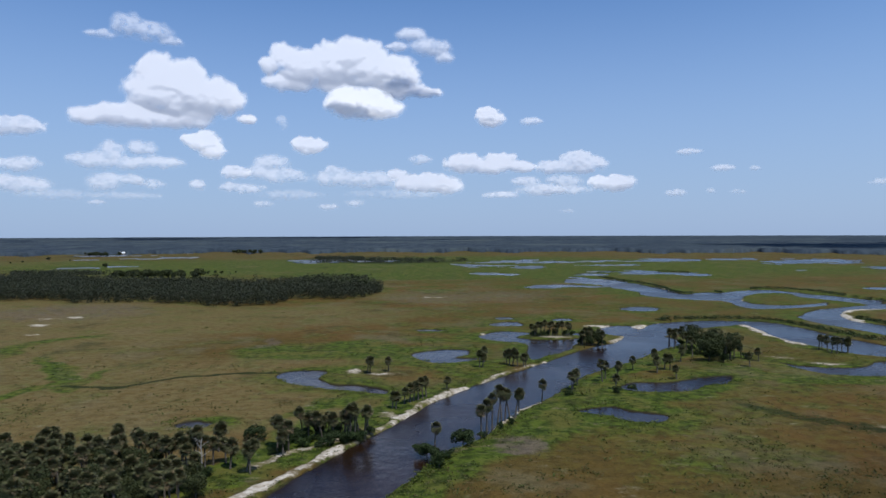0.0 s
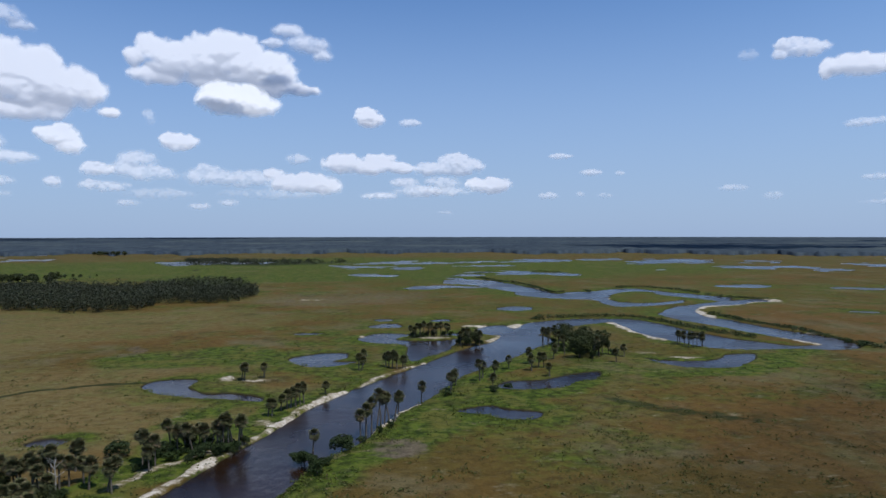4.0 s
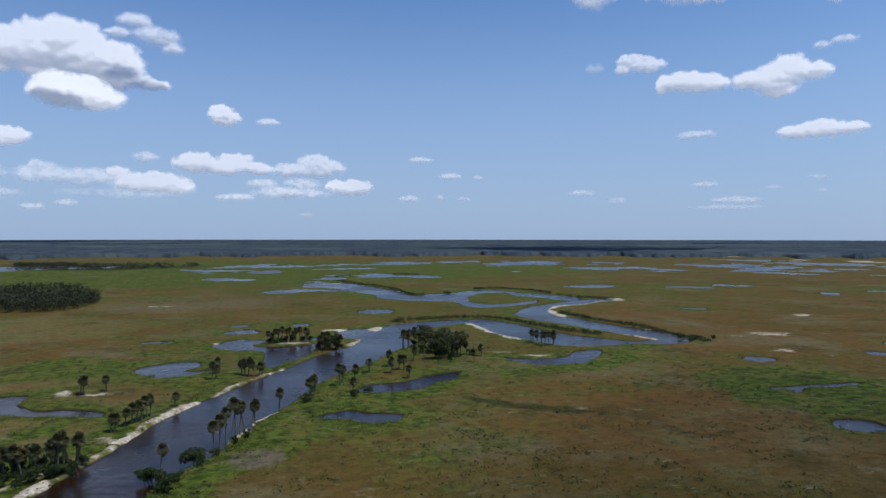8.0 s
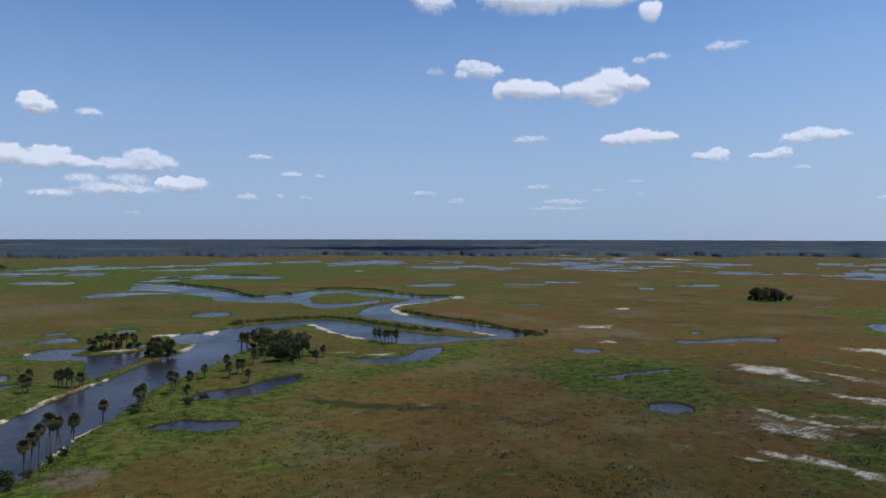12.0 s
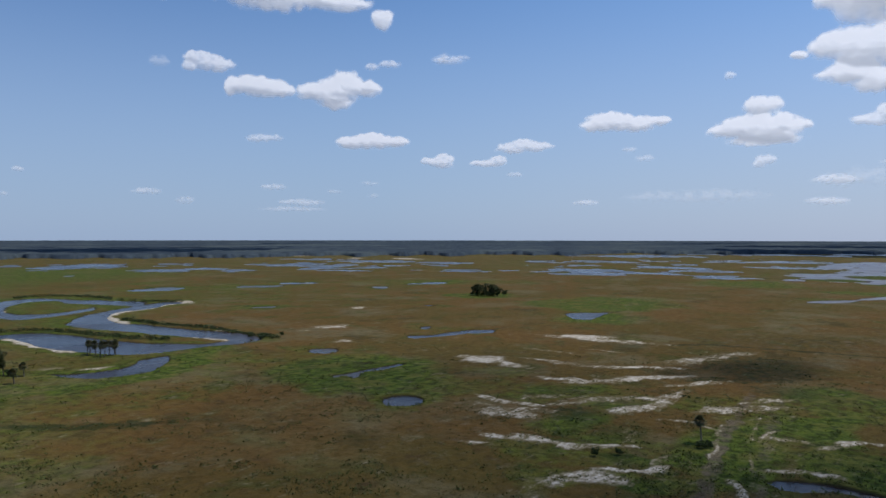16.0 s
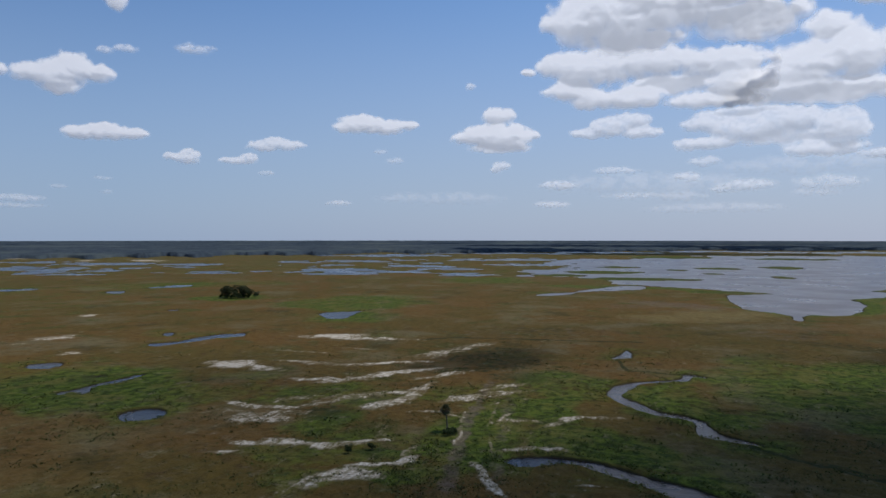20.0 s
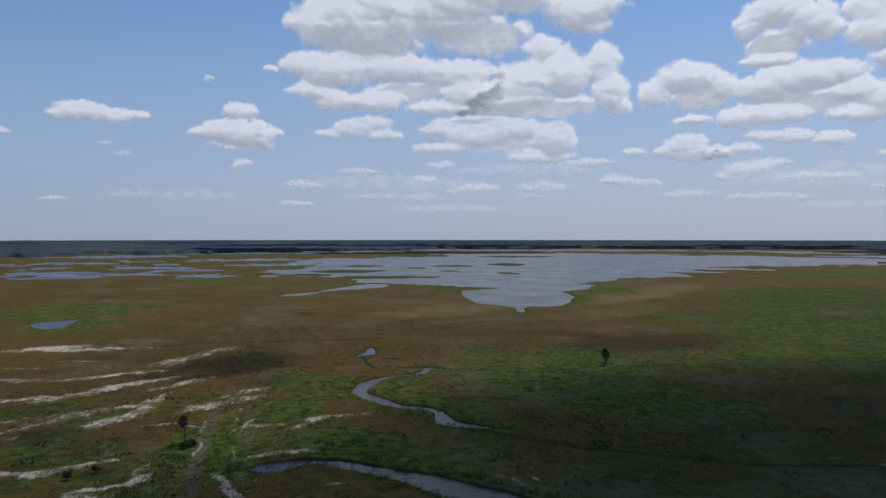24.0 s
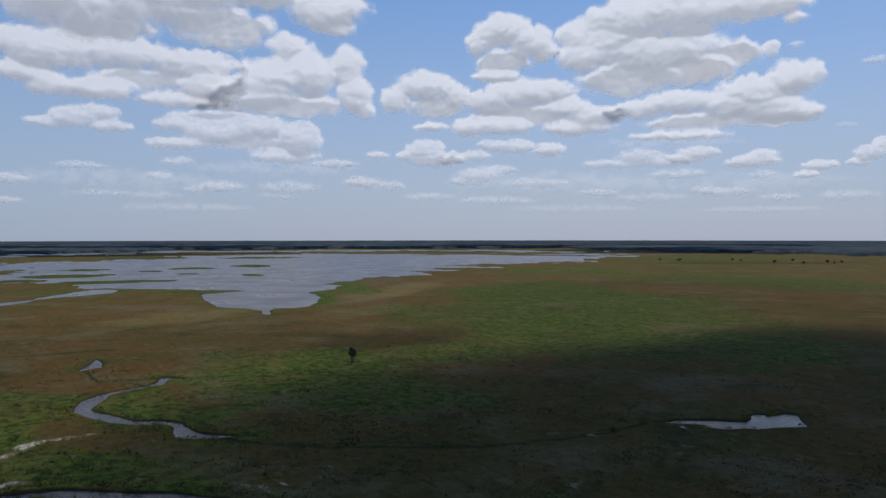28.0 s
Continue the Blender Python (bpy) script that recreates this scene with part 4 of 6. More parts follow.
def set_cloud_shading(me, normals, thick, way, hang):
    """Puts the cloud's shading into stored normals: a set brightness, even for thin vapour, darker under thick billows,
    stands in for light scattered inside. way: the line of sight; hang: the seen face's tilt in radians."""
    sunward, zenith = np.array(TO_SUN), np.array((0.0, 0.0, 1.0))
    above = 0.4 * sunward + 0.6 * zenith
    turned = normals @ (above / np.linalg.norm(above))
    # clouds against the sun are set brighter, as if light came through
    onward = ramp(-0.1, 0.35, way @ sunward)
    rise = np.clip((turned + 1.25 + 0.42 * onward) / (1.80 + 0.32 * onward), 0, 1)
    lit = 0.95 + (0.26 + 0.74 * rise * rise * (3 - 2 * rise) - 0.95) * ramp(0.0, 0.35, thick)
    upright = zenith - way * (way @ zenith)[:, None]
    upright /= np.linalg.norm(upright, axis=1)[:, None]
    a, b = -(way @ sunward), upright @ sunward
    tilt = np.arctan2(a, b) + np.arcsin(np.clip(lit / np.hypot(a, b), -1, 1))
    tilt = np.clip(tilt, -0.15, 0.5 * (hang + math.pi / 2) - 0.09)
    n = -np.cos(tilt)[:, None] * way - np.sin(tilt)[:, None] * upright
    me.attributes.new("shade_normal", "FLOAT_VECTOR", "POINT").data.foreach_set("vector", n.astype(np.float32).ravel())


def cumulus(az, up, dense, puffs):
    """A cloud by the bearing and elevation of its middle, how dense it is, and its billows: each (aside, above, half width,
    half height) in degrees, with a 1 after them where the flat base is seen from below. Clouds ride in tiers, none shading the next."""
    n = len([o for o in bpy.data.objects if o.name.startswith("cloud")])
    seed = 400 + 13 * n
    p = np.array([(*q[:4], q[4] if len(q) > 4 else 0) for q in puffs], float)
    pad = 0.25 + 0.35 * p[:, 3].max()
    left, right = (p[:, 0] - p[:, 2]).min() - pad, (p[:, 0] + p[:, 2]).max() + pad
    low, high = (p[:, 1] - p[:, 3]).min() - pad, (p[:, 1] + p[:, 3]).max() + pad
    span = right - left
    cell = 0.075 if span > 10 else 0.06 if span > 5 else 0.045
    U, V = np.meshgrid(np.arange(left, right, cell), np.arange(low, high, cell))
    lump = float(np.clip(0.9 * np.median(p[:, 3]), 0.25, 1.3))
    twist = 0.28 if dense > 0.6 else 0.45
    U2 = U + twist * lump * rough(U, V, 1.1 * lump, seed, 4) + 0.3 * lump * rough(U, V, 2.6 * lump, seed + 1)
    V2 = V + twist * lump * rough(U, V, 1.1 * lump, seed + 3, 4)
    lumps = billow(U2, V2, 1.3 * lump, seed + 5, 5)
    total, relief = np.zeros(U.shape), np.zeros(U.shape)
    for cu, cv, ru, rv, flat in p:
        a, b = (U2 - cu) / ru, (V2 - cv) / rv
        q = 1 - a * a - b * b
        total += np.exp(6.0 * np.clip(q, -3, 0.9))
        if flat:
            # a base seen from below hangs out most along its upper edge
            bulge = 1.0 * rv * (0.5 + 0.5 * np.clip(b, -1, 1)) * ramp(0.0, 0.35, q)
        else:
            bulge = min(ru, 1.3 * rv) * np.sqrt(np.clip(q, 0, None))
        relief = np.maximum(relief, bulge) + 0.15 * np.minimum(relief, bulge)
    F = np.log(total + 1e-9) / 6.0
    F = F + 0.06 + 0.55 * (lumps - 0.30) + 0.34 * rough(U, V, 0.6 * lump, seed + 7, 3)
    rim = np.minimum(np.minimum(U - left, right - U), np.minimum(V - low, high - V)) / pad
    F = F - 1.2 * ramp(0.6, 0.05, rim)
    smooth = softened(np.clip(F, -0.6, 1.2), max(1, int(0.1 * lump / cell)))
    # tops are crisp, undersides fray out
    slope = np.gradient(softened(smooth, 2), cell, axis=0) * lump
    width = (0.62 if dense > 0.75 else 1.0) + 0.5 * ramp(-0.1, 0.5, slope)
    keep = 0.5 if dense > 0.75 else 0.1
    veil = dense * ramp(0.0, 1.0, (keep * F + (1 - keep) * smooth) / width + 0.10)
    if dense < 0.9:
        veil = veil * (1 - (1.1 - dense) * ramp(-0.2, 0.6, rough(U, V * 1.4, 0.9 * lump, seed + 15, 3)))
    thick = np.clip(softened(np.clip(F, 0, 1), max(1, int(0.25 * lump / cell)), 4), 0, 1)
    soft = max(1, int(0.07 * lump / cell))
    relief = softened(relief, soft, 3) * ramp(0.0, 0.35, smooth + 0.1) + 0.26 * lump * softened(lumps, 1, 2) * ramp(0, 0.3, smooth)
    tier = float(ramp(0.12, 0.32, np.array(0.5 + 0.5 * math.cos(radians(az - SUN_AZ)))))
    dist = (4700.0 - 120.0 * up) * tier + (2600.0 + 110.0 * up) * (1 - tier) + 8.0 * (n % 5)
    scale = dist * radians(1.0)
    e, a = np.radians(up + V), np.radians(az + U / math.cos(radians(up)))
    d = np.stack([np.sin(a) * np.cos(e), np.cos(a) * np.cos(e), np.sin(e)], -1)
    eye = np.array([0, 0, 48.0])
    # the seen face hangs over towards the eye, with shallow billows; the upper face lies behind it
    lean = 1.9 - 0.9 * tier
    swell = softened(np.minimum(relief, lump), 2 * soft, 3) + 0.4 * lump
    face = dist + (-lean * (V - 0.5 * (low + high)) - 0.10 * swell) * scale
    front, back = eye + d * face[..., None], eye + d * (face + 0.7 * swell * scale * ramp(-0.1, 0.3, smooth))[..., None]
    # deeper relief than the mesh, used only for the set shading
    billows = eye + d * (dist - 1.0 * relief * scale)[..., None]
    n1, n2 = U.shape
    i, j = np.meshgrid(np.arange(n1 - 1), np.arange(n2 - 1), indexing="ij")
    q = np.stack([i * n2 + j, i * n2 + j + 1, (i + 1) * n2 + j + 1, (i + 1) * n2 + j], -1).reshape(-1, 4)
    q = q[(veil > 0.004).ravel()[q].any(1)]
    verts = np.concatenate([front.reshape(-1, 3), back.reshape(-1, 3)])
    faces = np.concatenate([q, q[:, ::-1] + n1 * n2])
    used = np.unique(faces)
    index = np.full(len(verts), -1)
    index[used] = np.arange(len(used))
    me = mesh_from("cloud", verts[used], index[faces], VAPOUR, True,
                   {"veil": np.tile(veil.ravel(), 2)[used] * np.where(used < n1 * n2, 1.0, 0.12)})
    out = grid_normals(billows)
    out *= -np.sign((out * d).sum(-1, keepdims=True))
    set_cloud_shading(me, np.tile(out.reshape(-1, 3), (2, 1))[used], np.tile(thick.ravel(), 2)[used], np.tile(d.reshape(-1, 3), (2, 1))[used], math.atan(lean))
    grey = p[:, 4].any()
    label = "thin ragged veil of fair-weather cloud" if dense < 0.65 else "towering white cumulus cloud with grey hollows and base" if grey else "bright white cumulus cloud with frayed edges"
    tagged(new("cloud", me), label, "cloud", "clouds over the marsh")


cumulus(-20.6, 10.1, 1.00, [(-1.2, 1.8, 1.6, 1.4), (1.0, 1.5, 1.5, 1.5), (-0.4, 0.4, 2.9, 1.7), (2.6, 0.3, 2.2, 1.5), (4.0, 0.0, 1.2, 1.0), (1.4, -0.8, 2.8, 0.8), (-5.5, -1.6, 1.6, 0.7), (-3.3, -1.4, 2.1, 0.9), (-0.4, -1.6, 3.1, 0.7), (5.30, -1.34, 0.84, 0.34)])
cumulus(-7.6, 12.7, 1.00, [(-4.93, 0.96, 1.01, 1.00), (-5.92, 0.20, 0.84, 0.67), (-2.3, 0.2, 3.4, 1.4), (0.3, 1.1, 2.6, 1.4), (2.0, 0.1, 3.3, 1.5), (3.3, -0.4, 2.0, 1.2), (3.8, -1.4, 2.2, 0.7), (6.0, -1.6, 1.6, 0.4), (-4.1, -1.0, 2.1, 0.7), (-1.0, -1.1, 2.0, 0.6)])
cumulus(-1.6, 14.7, 0.75, [(-1.0, 0.8, 1.2, 0.6), (0.6, -0.1, 1.8, 0.7), (1.67, -0.91, 0.79, 0.51), (-2.06, -0.17, 0.87, 0.38)])
cumulus(-6.3, 10.2, 1.00, [(-0.2, 0.0, 2.7, 1.2), (-1.3, 0.4, 1.5, 0.9), (1.6, -0.4, 1.8, 0.8)])
cumulus(-23.2, 14.7, 0.55, [(-0.6, 0.3, 1.1, 0.9), (0.7, 0.0, 1.7, 0.7), (-2.3, -0.5, 1.3, 0.3), (2.16, -0.60, 0.96, 0.36)])
cumulus(-31.0, 7.5, 0.85, [(-0.2, -0.1, 2.0, 0.7), (0.6, 0.2, 1.0, 0.5)])
cumulus(-18.5, 6.8, 0.90, [(-0.1, 0.2, 1.3, 0.8), (0.5, -0.5, 1.1, 0.6), (-1.11, 0.42, 0.60, 0.38)])
cumulus(-10.8, 6.9, 0.90, [(0.2, -0.0, 1.3, 0.7), (-0.61, 0.12, 0.61, 0.44)])
cumulus(3.8, 9.2, 1.00, [(0.1, -0.1, 1.3, 0.7), (-0.25, 0.31, 0.71, 0.53)])
cumulus(7.1, 8.8, 0.70, [(0.00, 0.00, 0.89, 0.35)])
cumulus(-24.3, 5.5, 0.65, [(-0.72, 0.54, 0.93, 0.73), (-2.0, -0.2, 1.6, 0.6), (1.4, 0.8, 1.1, 0.6), (-0.2, -0.3, 2.6, 0.5), (2.5, -0.2, 1.8, 0.5)])
cumulus(-24.9, 3.9, 0.65, [(-0.5, -0.1, 1.4, 0.7), (1.2, 0.1, 1.1, 0.4)])
cumulus(-22.2, 3.7, 0.50, [(0.00, 0.00, 0.97, 0.34)])
cumulus(-19.1, 3.7, 0.70, [(0.00, 0.00, 0.57, 0.43)])
cumulus(-30.9, 4.9, 0.70, [(-0.2, -0.1, 1.7, 0.5), (0.65, 0.18, 0.68, 0.39)])
cumulus(-30.9, 3.5, 0.75, [(0.3, -0.1, 1.9, 0.6), (-0.71, 0.20, 0.82, 0.50)])
cumulus(-13.4, 4.9, 0.65, [(-0.2, 0.6, 1.3, 0.7), (0.6, -0.4, 2.2, 0.6), (-1.29, -0.12, 0.77, 0.57)])
cumulus(-16.3, 4.7, 0.80, [(0.0, 0.0, 1.2, 0.5)])
cumulus(-15.9, 3.5, 0.60, [(0.4, -0.0, 1.5, 0.4), (-0.83, 0.05, 0.75, 0.39)])
cumulus(-7.2, 4.4, 0.65, [(-1.1, 0.0, 2.0, 0.7), (-1.72, 0.68, 0.53, 0.36), (1.2, -0.1, 2.2, 0.7)])
cumulus(-1.4, 4.0, 0.90, [(-2.20, 0.64, 0.90, 0.50), (-0.2, -0.0, 2.7, 0.8), (1.7, -0.3, 1.4, 0.6)])
cumulus(-1.8, 5.9, 0.55, [(0.00, 0.00, 0.91, 0.40)])
cumulus(3.7, 5.5, 0.95, [(-2.0, 0.1, 1.6, 0.8), (0.3, -0.2, 2.3, 0.6), (0.9, 0.4, 1.4, 0.5), (2.73, -0.28, 1.12, 0.45)])
cumulus(6.9, 3.5, 0.70, [(-0.26, 0.62, 1.12, 0.40), (-2.3, -0.5, 1.4, 0.3), (1.1, -0.1, 2.0, 0.5)])
cumulus(10.5, 5.4, 0.80, [(0.2, 0.4, 1.3, 0.7), (-0.7, -0.2, 2.6, 0.6), (1.2, -0.0, 1.3, 0.6)])
cumulus(13.5, 3.9, 0.90, [(-0.1, -0.1, 1.7, 0.6), (-1.13, 0.17, 0.65, 0.40), (0.59, 0.05, 1.07, 0.53)])
cumulus(10.0, 3.8, 0.55, [(-0.2, 0.3, 1.5, 0.5), (0.2, -0.4, 1.8, 0.4)])
cumulus(19.1, 6.1, 0.70, [(0.00, 0.00, 1.01, 0.25)])
cumulus(21.5, 4.8, 0.70, [(0.00, 0.00, 0.86, 0.29)])
cumulus(23.7, 4.7, 0.60, [(0.00, 0.00, 0.38, 0.21)])
cumulus(18.2, 3.0, 0.55, [(0.00, 0.00, 0.74, 0.30)])
cumulus(20.7, 3.1, 0.50, [(0.00, 0.00, 0.40, 0.21)])
cumulus(22.5, 3.0, 0.35, [(0.00, 0.00, 0.58, 0.21)])
cumulus(-9.2, 2.1, 0.55, [(0.00, 0.00, 0.80, 0.27)])
cumulus(-7.1, 2.4, 0.50, [(0.00, 0.00, 0.72, 0.27)])
cumulus(-14.2, 2.3, 0.45, [(0.00, 0.00, 0.86, 0.26)])
cumulus(10.0, 1.7, 0.30, [(0.00, 0.00, 0.62, 0.18)])
cumulus(-26.0, 2.3, 0.50, [(0.00, 0.00, 0.74, 0.20)])
cumulus(-12.7, 8.7, 0.30, [(0.00, 0.00, 0.43, 0.56)])
cumulus(-26.5, 2.8, 0.30, [(-2.0, -0.0, 2.5, 0.4), (2.4, 0.0, 2.7, 0.3)])
cumulus(-11.9, 3.0, 0.30, [(0.0, 0.0, 2.6, 0.4)])
cumulus(-3.8, 3.1, 0.25, [(0.0, 0.0, 4.1, 0.4)])
cumulus(32.6, 18.2, 0.80, [(0.3, -0.1, 1.5, 0.8), (-0.74, 0.27, 1.07, 0.49)])
cumulus(42.3, 18.2, 0.95, [(-1.2, -0.0, 3.8, 1.1), (-3.3, 0.4, 2.6, 1.0), (1.8, 0.0, 2.5, 0.7), (4.3, -0.3, 2.0, 0.6), (7.14, -1.34, 0.80, 0.75)])
cumulus(36.3, 13.1, 0.85, [(-0.5, 0.3, 1.2, 0.5), (0.6, -0.1, 1.5, 0.6), (-1.12, -0.32, 0.66, 0.39)])
cumulus(40.1, 11.5, 1.00, [(-0.4, 0.1, 1.8, 0.8), (1.0, -0.1, 1.8, 0.7), (-1.91, -0.05, 0.53, 0.65)])
cumulus(46.3, 11.5, 1.00, [(0.6, 0.5, 1.5, 1.0), (-0.4, -0.1, 1.9, 1.0), (2.11, 0.20, 1.04, 0.67), (-2.12, -0.13, 1.08, 0.73), (-0.2, -1.0, 1.3, 0.5)])
cumulus(49.8, 13.5, 0.60, [(-0.85, -0.14, 0.62, 0.29), (0.58, 0.09, 0.89, 0.29)])
cumulus(55.2, 14.0, 0.40, [(-0.3, -0.0, 1.1, 0.4), (1.01, 0.11, 0.45, 0.27)])
cumulus(40.4, 7.7, 0.60, [(0.2, 0.0, 1.4, 0.3), (-0.48, -0.09, 0.67, 0.27)])
cumulus(49.0, 7.6, 1.00, [(-0.1, -0.0, 1.9, 0.6), (-1.5, -0.1, 1.3, 0.5), (1.8, -0.0, 1.2, 0.4), (-0.06, 0.39, 0.75, 0.34)])
cumulus(54.4, 6.1, 0.85, [(0.1, -0.1, 1.1, 0.5), (0.46, 0.16, 0.79, 0.42), (-0.93, -0.04, 0.72, 0.30)])
cumulus(58.6, 6.0, 0.80, [(-0.3, -0.1, 1.4, 0.3), (0.46, 0.16, 0.74, 0.36)])
cumulus(61.1, 7.2, 0.85, [(-0.7, -0.1, 1.5, 0.4), (0.9, -0.0, 1.4, 0.4), (-0.03, 0.24, 0.89, 0.36)])
cumulus(60.4, 5.0, 0.50, [(0.00, 0.00, 0.65, 0.20)])
cumulus(32.0, 3.4, 0.50, [(0.00, 0.00, 1.00, 0.27)])
cumulus(34.7, 2.8, 0.40, [(0.00, 0.00, 0.68, 0.32)])
cumulus(41.3, 3.9, 0.50, [(0.00, 0.00, 0.98, 0.27)])
cumulus(46.0, 3.6, 0.35, [(0.00, 0.00, 0.61, 0.18)])
cumulus(43.3, 2.7, 0.45, [(0.0, 0.0, 1.8, 0.3)])
cumulus(42.7, 2.2, 0.35, [(0.0, 0.0, 2.7, 0.2)])
cumulus(48.8, 4.3, 0.30, [(0.00, 0.00, 0.68, 0.17)])
cumulus(49.0, 3.3, 0.30, [(0.00, 0.00, 0.51, 0.18)])
cumulus(32.9, 12.9, 0.25, [(0.00, 0.00, 0.66, 0.47)])
cumulus(68.6, 8.9, 1.00, [(-0.8, 0.1, 2.0, 0.7), (1.0, -0.1, 2.0, 0.6), (-2.13, -0.20, 0.99, 0.49), (3.01, -0.00, 0.80, 0.35)])
cumulus(78.8, 8.1, 1.00, [(-0.0, 1.5, 1.3, 0.7), (-0.8, -0.0, 2.3, 0.9), (0.9, -0.1, 1.9, 1.1), (-2.1, -0.2, 1.5, 0.6), (0.1, -1.0, 2.5, 0.4, 1), (2.2, 0.0, 1.2, 0.5)])
cumulus(78.9, 5.6, 0.70, [(0.14, 0.10, 0.76, 0.39), (-0.28, -0.19, 0.51, 0.31)])
cumulus(76.6, 11.9, 0.60, [(0.00, 0.00, 0.43, 0.30)])
cumulus(55.1, 13.9, 0.35, [(0.0, 0.0, 1.3, 0.3)])
cumulus(66.0, 2.7, 0.55, [(0.00, 0.00, 1.00, 0.27)])
cumulus(70.5, 6.1, 0.35, [(0.00, 0.00, 0.81, 0.27)])
cumulus(69.4, 6.8, 0.35, [(0.00, 0.00, 0.54, 0.22)])
cumulus(83.5, 4.1, 0.45, [(0.0, 0.0, 1.6, 0.3)])
cumulus(83.5, 2.6, 0.45, [(0.0, 0.0, 1.1, 0.3)])
cumulus(74.1, 3.1, 0.20, [(0.0, 0.0, 5.3, 0.5)])
cumulus(94.6, 17.8, 1.00, [(-8.6, -1.1, 2.6, 2.1), (-11.18, -1.50, 1.09, 0.71), (-5.1, -0.7, 4.7, 2.9), (-0.4, -0.0, 4.6, 2.4), (0.5, 1.5, 8.3, 2.4), (-4.7, -3.0, 3.5, 0.7, 1), (3.0, -2.2, 3.8, 1.5, 1), (4.6, 0.5, 5.3, 1.2), (10.6, -0.5, 3.4, 1.3), (11.4, -1.7, 1.5, 0.7)])
cumulus(90.6, 12.2, 1.00, [(-7.0, 1.1, 1.5, 0.9), (-9.19, 0.74, 0.53, 0.30), (-4.3, 0.9, 3.1, 1.5), (0.1, 1.1, 3.9, 1.2), (4.9, 0.7, 3.6, 1.1), (-6.1, -0.8, 2.0, 0.8), (-4.4, -1.5, 1.8, 0.8), (1.4, -0.7, 3.3, 0.8, 1), (-1.2, -1.5, 2.7, 0.8), (6.2, -0.8, 2.4, 1.1), (4.5, -2.0, 3.5, 0.6)])
cumulus(103.4, 11.9, 1.00, [(-0.5, 2.7, 1.8, 1.1), (-1.7, 0.6, 2.5, 1.5), (1.1, 0.8, 2.2, 1.8), (3.8, 1.4, 1.5, 1.6), (4.6, -0.7, 1.5, 1.5), (-3.0, -0.6, 3.3, 1.4), (-0.5, -1.7, 4.5, 0.8, 1), (-5.1, -1.6, 2.6, 0.7), (5.38, -1.98, 0.94, 0.69)])
cumulus(88.1, 8.5, 0.85, [(-0.6, 0.1, 1.6, 0.8), (-1.9, -0.4, 1.6, 0.4), (1.7, -0.4, 1.6, 0.5), (0.8, 0.5, 1.8, 0.6)])
cumulus(99.5, 7.9, 0.85, [(-4.7, 0.6, 2.0, 0.6), (-2.1, 0.1, 2.6, 0.8), (1.3, 0.6, 3.3, 0.8), (4.2, -0.1, 1.8, 1.4), (-4.3, -0.8, 2.2, 0.5), (0.1, -0.6, 3.4, 0.6, 1), (3.0, -1.6, 2.5, 0.6), (-1.6, 1.2, 3.9, 0.6, 1), (-6.02, -0.92, 1.11, 0.49)])
cumulus(88.0, 5.2, 0.50, [(0.0, 0.0, 1.8, 0.3)])
cumulus(83.7, 4.1, 0.50, [(0.0, 0.0, 1.6, 0.4)])
cumulus(93.4, 4.6, 0.55, [(0.00, 0.00, 1.11, 0.40)])
cumulus(94.5, 5.7, 0.50, [(0.0, 0.0, 1.3, 0.4)])
cumulus(97.2, 3.8, 0.60, [(0.4, 0.1, 2.0, 0.5), (-1.1, -0.2, 1.3, 0.3)])
cumulus(89.3, 3.2, 0.35, [(0.0, 0.0, 2.5, 0.3)])
cumulus(102.7, 3.7, 0.40, [(0.2, 0.2, 2.5, 0.6), (-0.6, -0.5, 1.7, 0.3)])
cumulus(82.7, 2.6, 0.40, [(0.00, 0.00, 1.14, 0.27)])
cumulus(93.0, 3.1, 0.30, [(0.0, 0.0, 1.8, 0.4)])
cumulus(95.2, 2.2, 0.25, [(0.0, 0.0, 5.3, 0.4)])
cumulus(109.7, 6.6, 0.65, [(0.00, 0.00, 0.94, 0.33)])
cumulus(106.4, 5.8, 0.50, [(0.0, 0.0, 1.4, 0.4)])
cumulus(108.5, 4.4, 0.50, [(0.0, 0.0, 1.7, 0.5)])
cumulus(90.7, 4.1, 0.22, [(0.0, 0.0, 7.6, 1.0)])
cumulus(101.7, 5.2, 0.22, [(0.0, 0.0, 6.3, 0.7)])
cumulus(113.9, 11.2, 1.00, [(-0.8, 0.8, 2.0, 1.2), (-2.6, -0.3, 1.3, 1.0), (0.7, 0.6, 1.8, 1.1), (0.5, -0.9, 2.2, 0.9, 1), (2.3, -0.0, 1.3, 1.0), (0.1, -2.4, 1.3, 0.4)])
cumulus(120.4, 14.9, 1.00, [(-0.5, 1.2, 2.2, 1.3), (-2.2, 0.2, 1.4, 1.0), (1.3, 0.3, 1.9, 1.3), (-0.3, -1.2, 2.1, 1.0, 1), (-0.9, -2.2, 1.8, 0.5), (2.56, -0.36, 1.08, 0.88)])
cumulus(132.5, 15.1, 1.00, [(-6.8, 0.3, 1.2, 1.2), (-5.3, 1.3, 1.3, 1.0), (-2.4, 1.5, 2.8, 1.8), (-4.0, -0.0, 3.3, 1.2), (0.8, 1.6, 4.3, 2.0), (4.6, 1.6, 3.4, 1.5), (7.6, 1.4, 2.0, 0.9), (8.84, 0.29, 0.88, 0.49), (-1.2, -1.0, 4.9, 1.4), (-6.2, -1.2, 1.7, 1.2), (-2.8, -3.0, 4.0, 1.3, 1), (1.6, -2.7, 3.6, 1.1, 1), (4.7, -1.7, 1.9, 1.0, 1)])
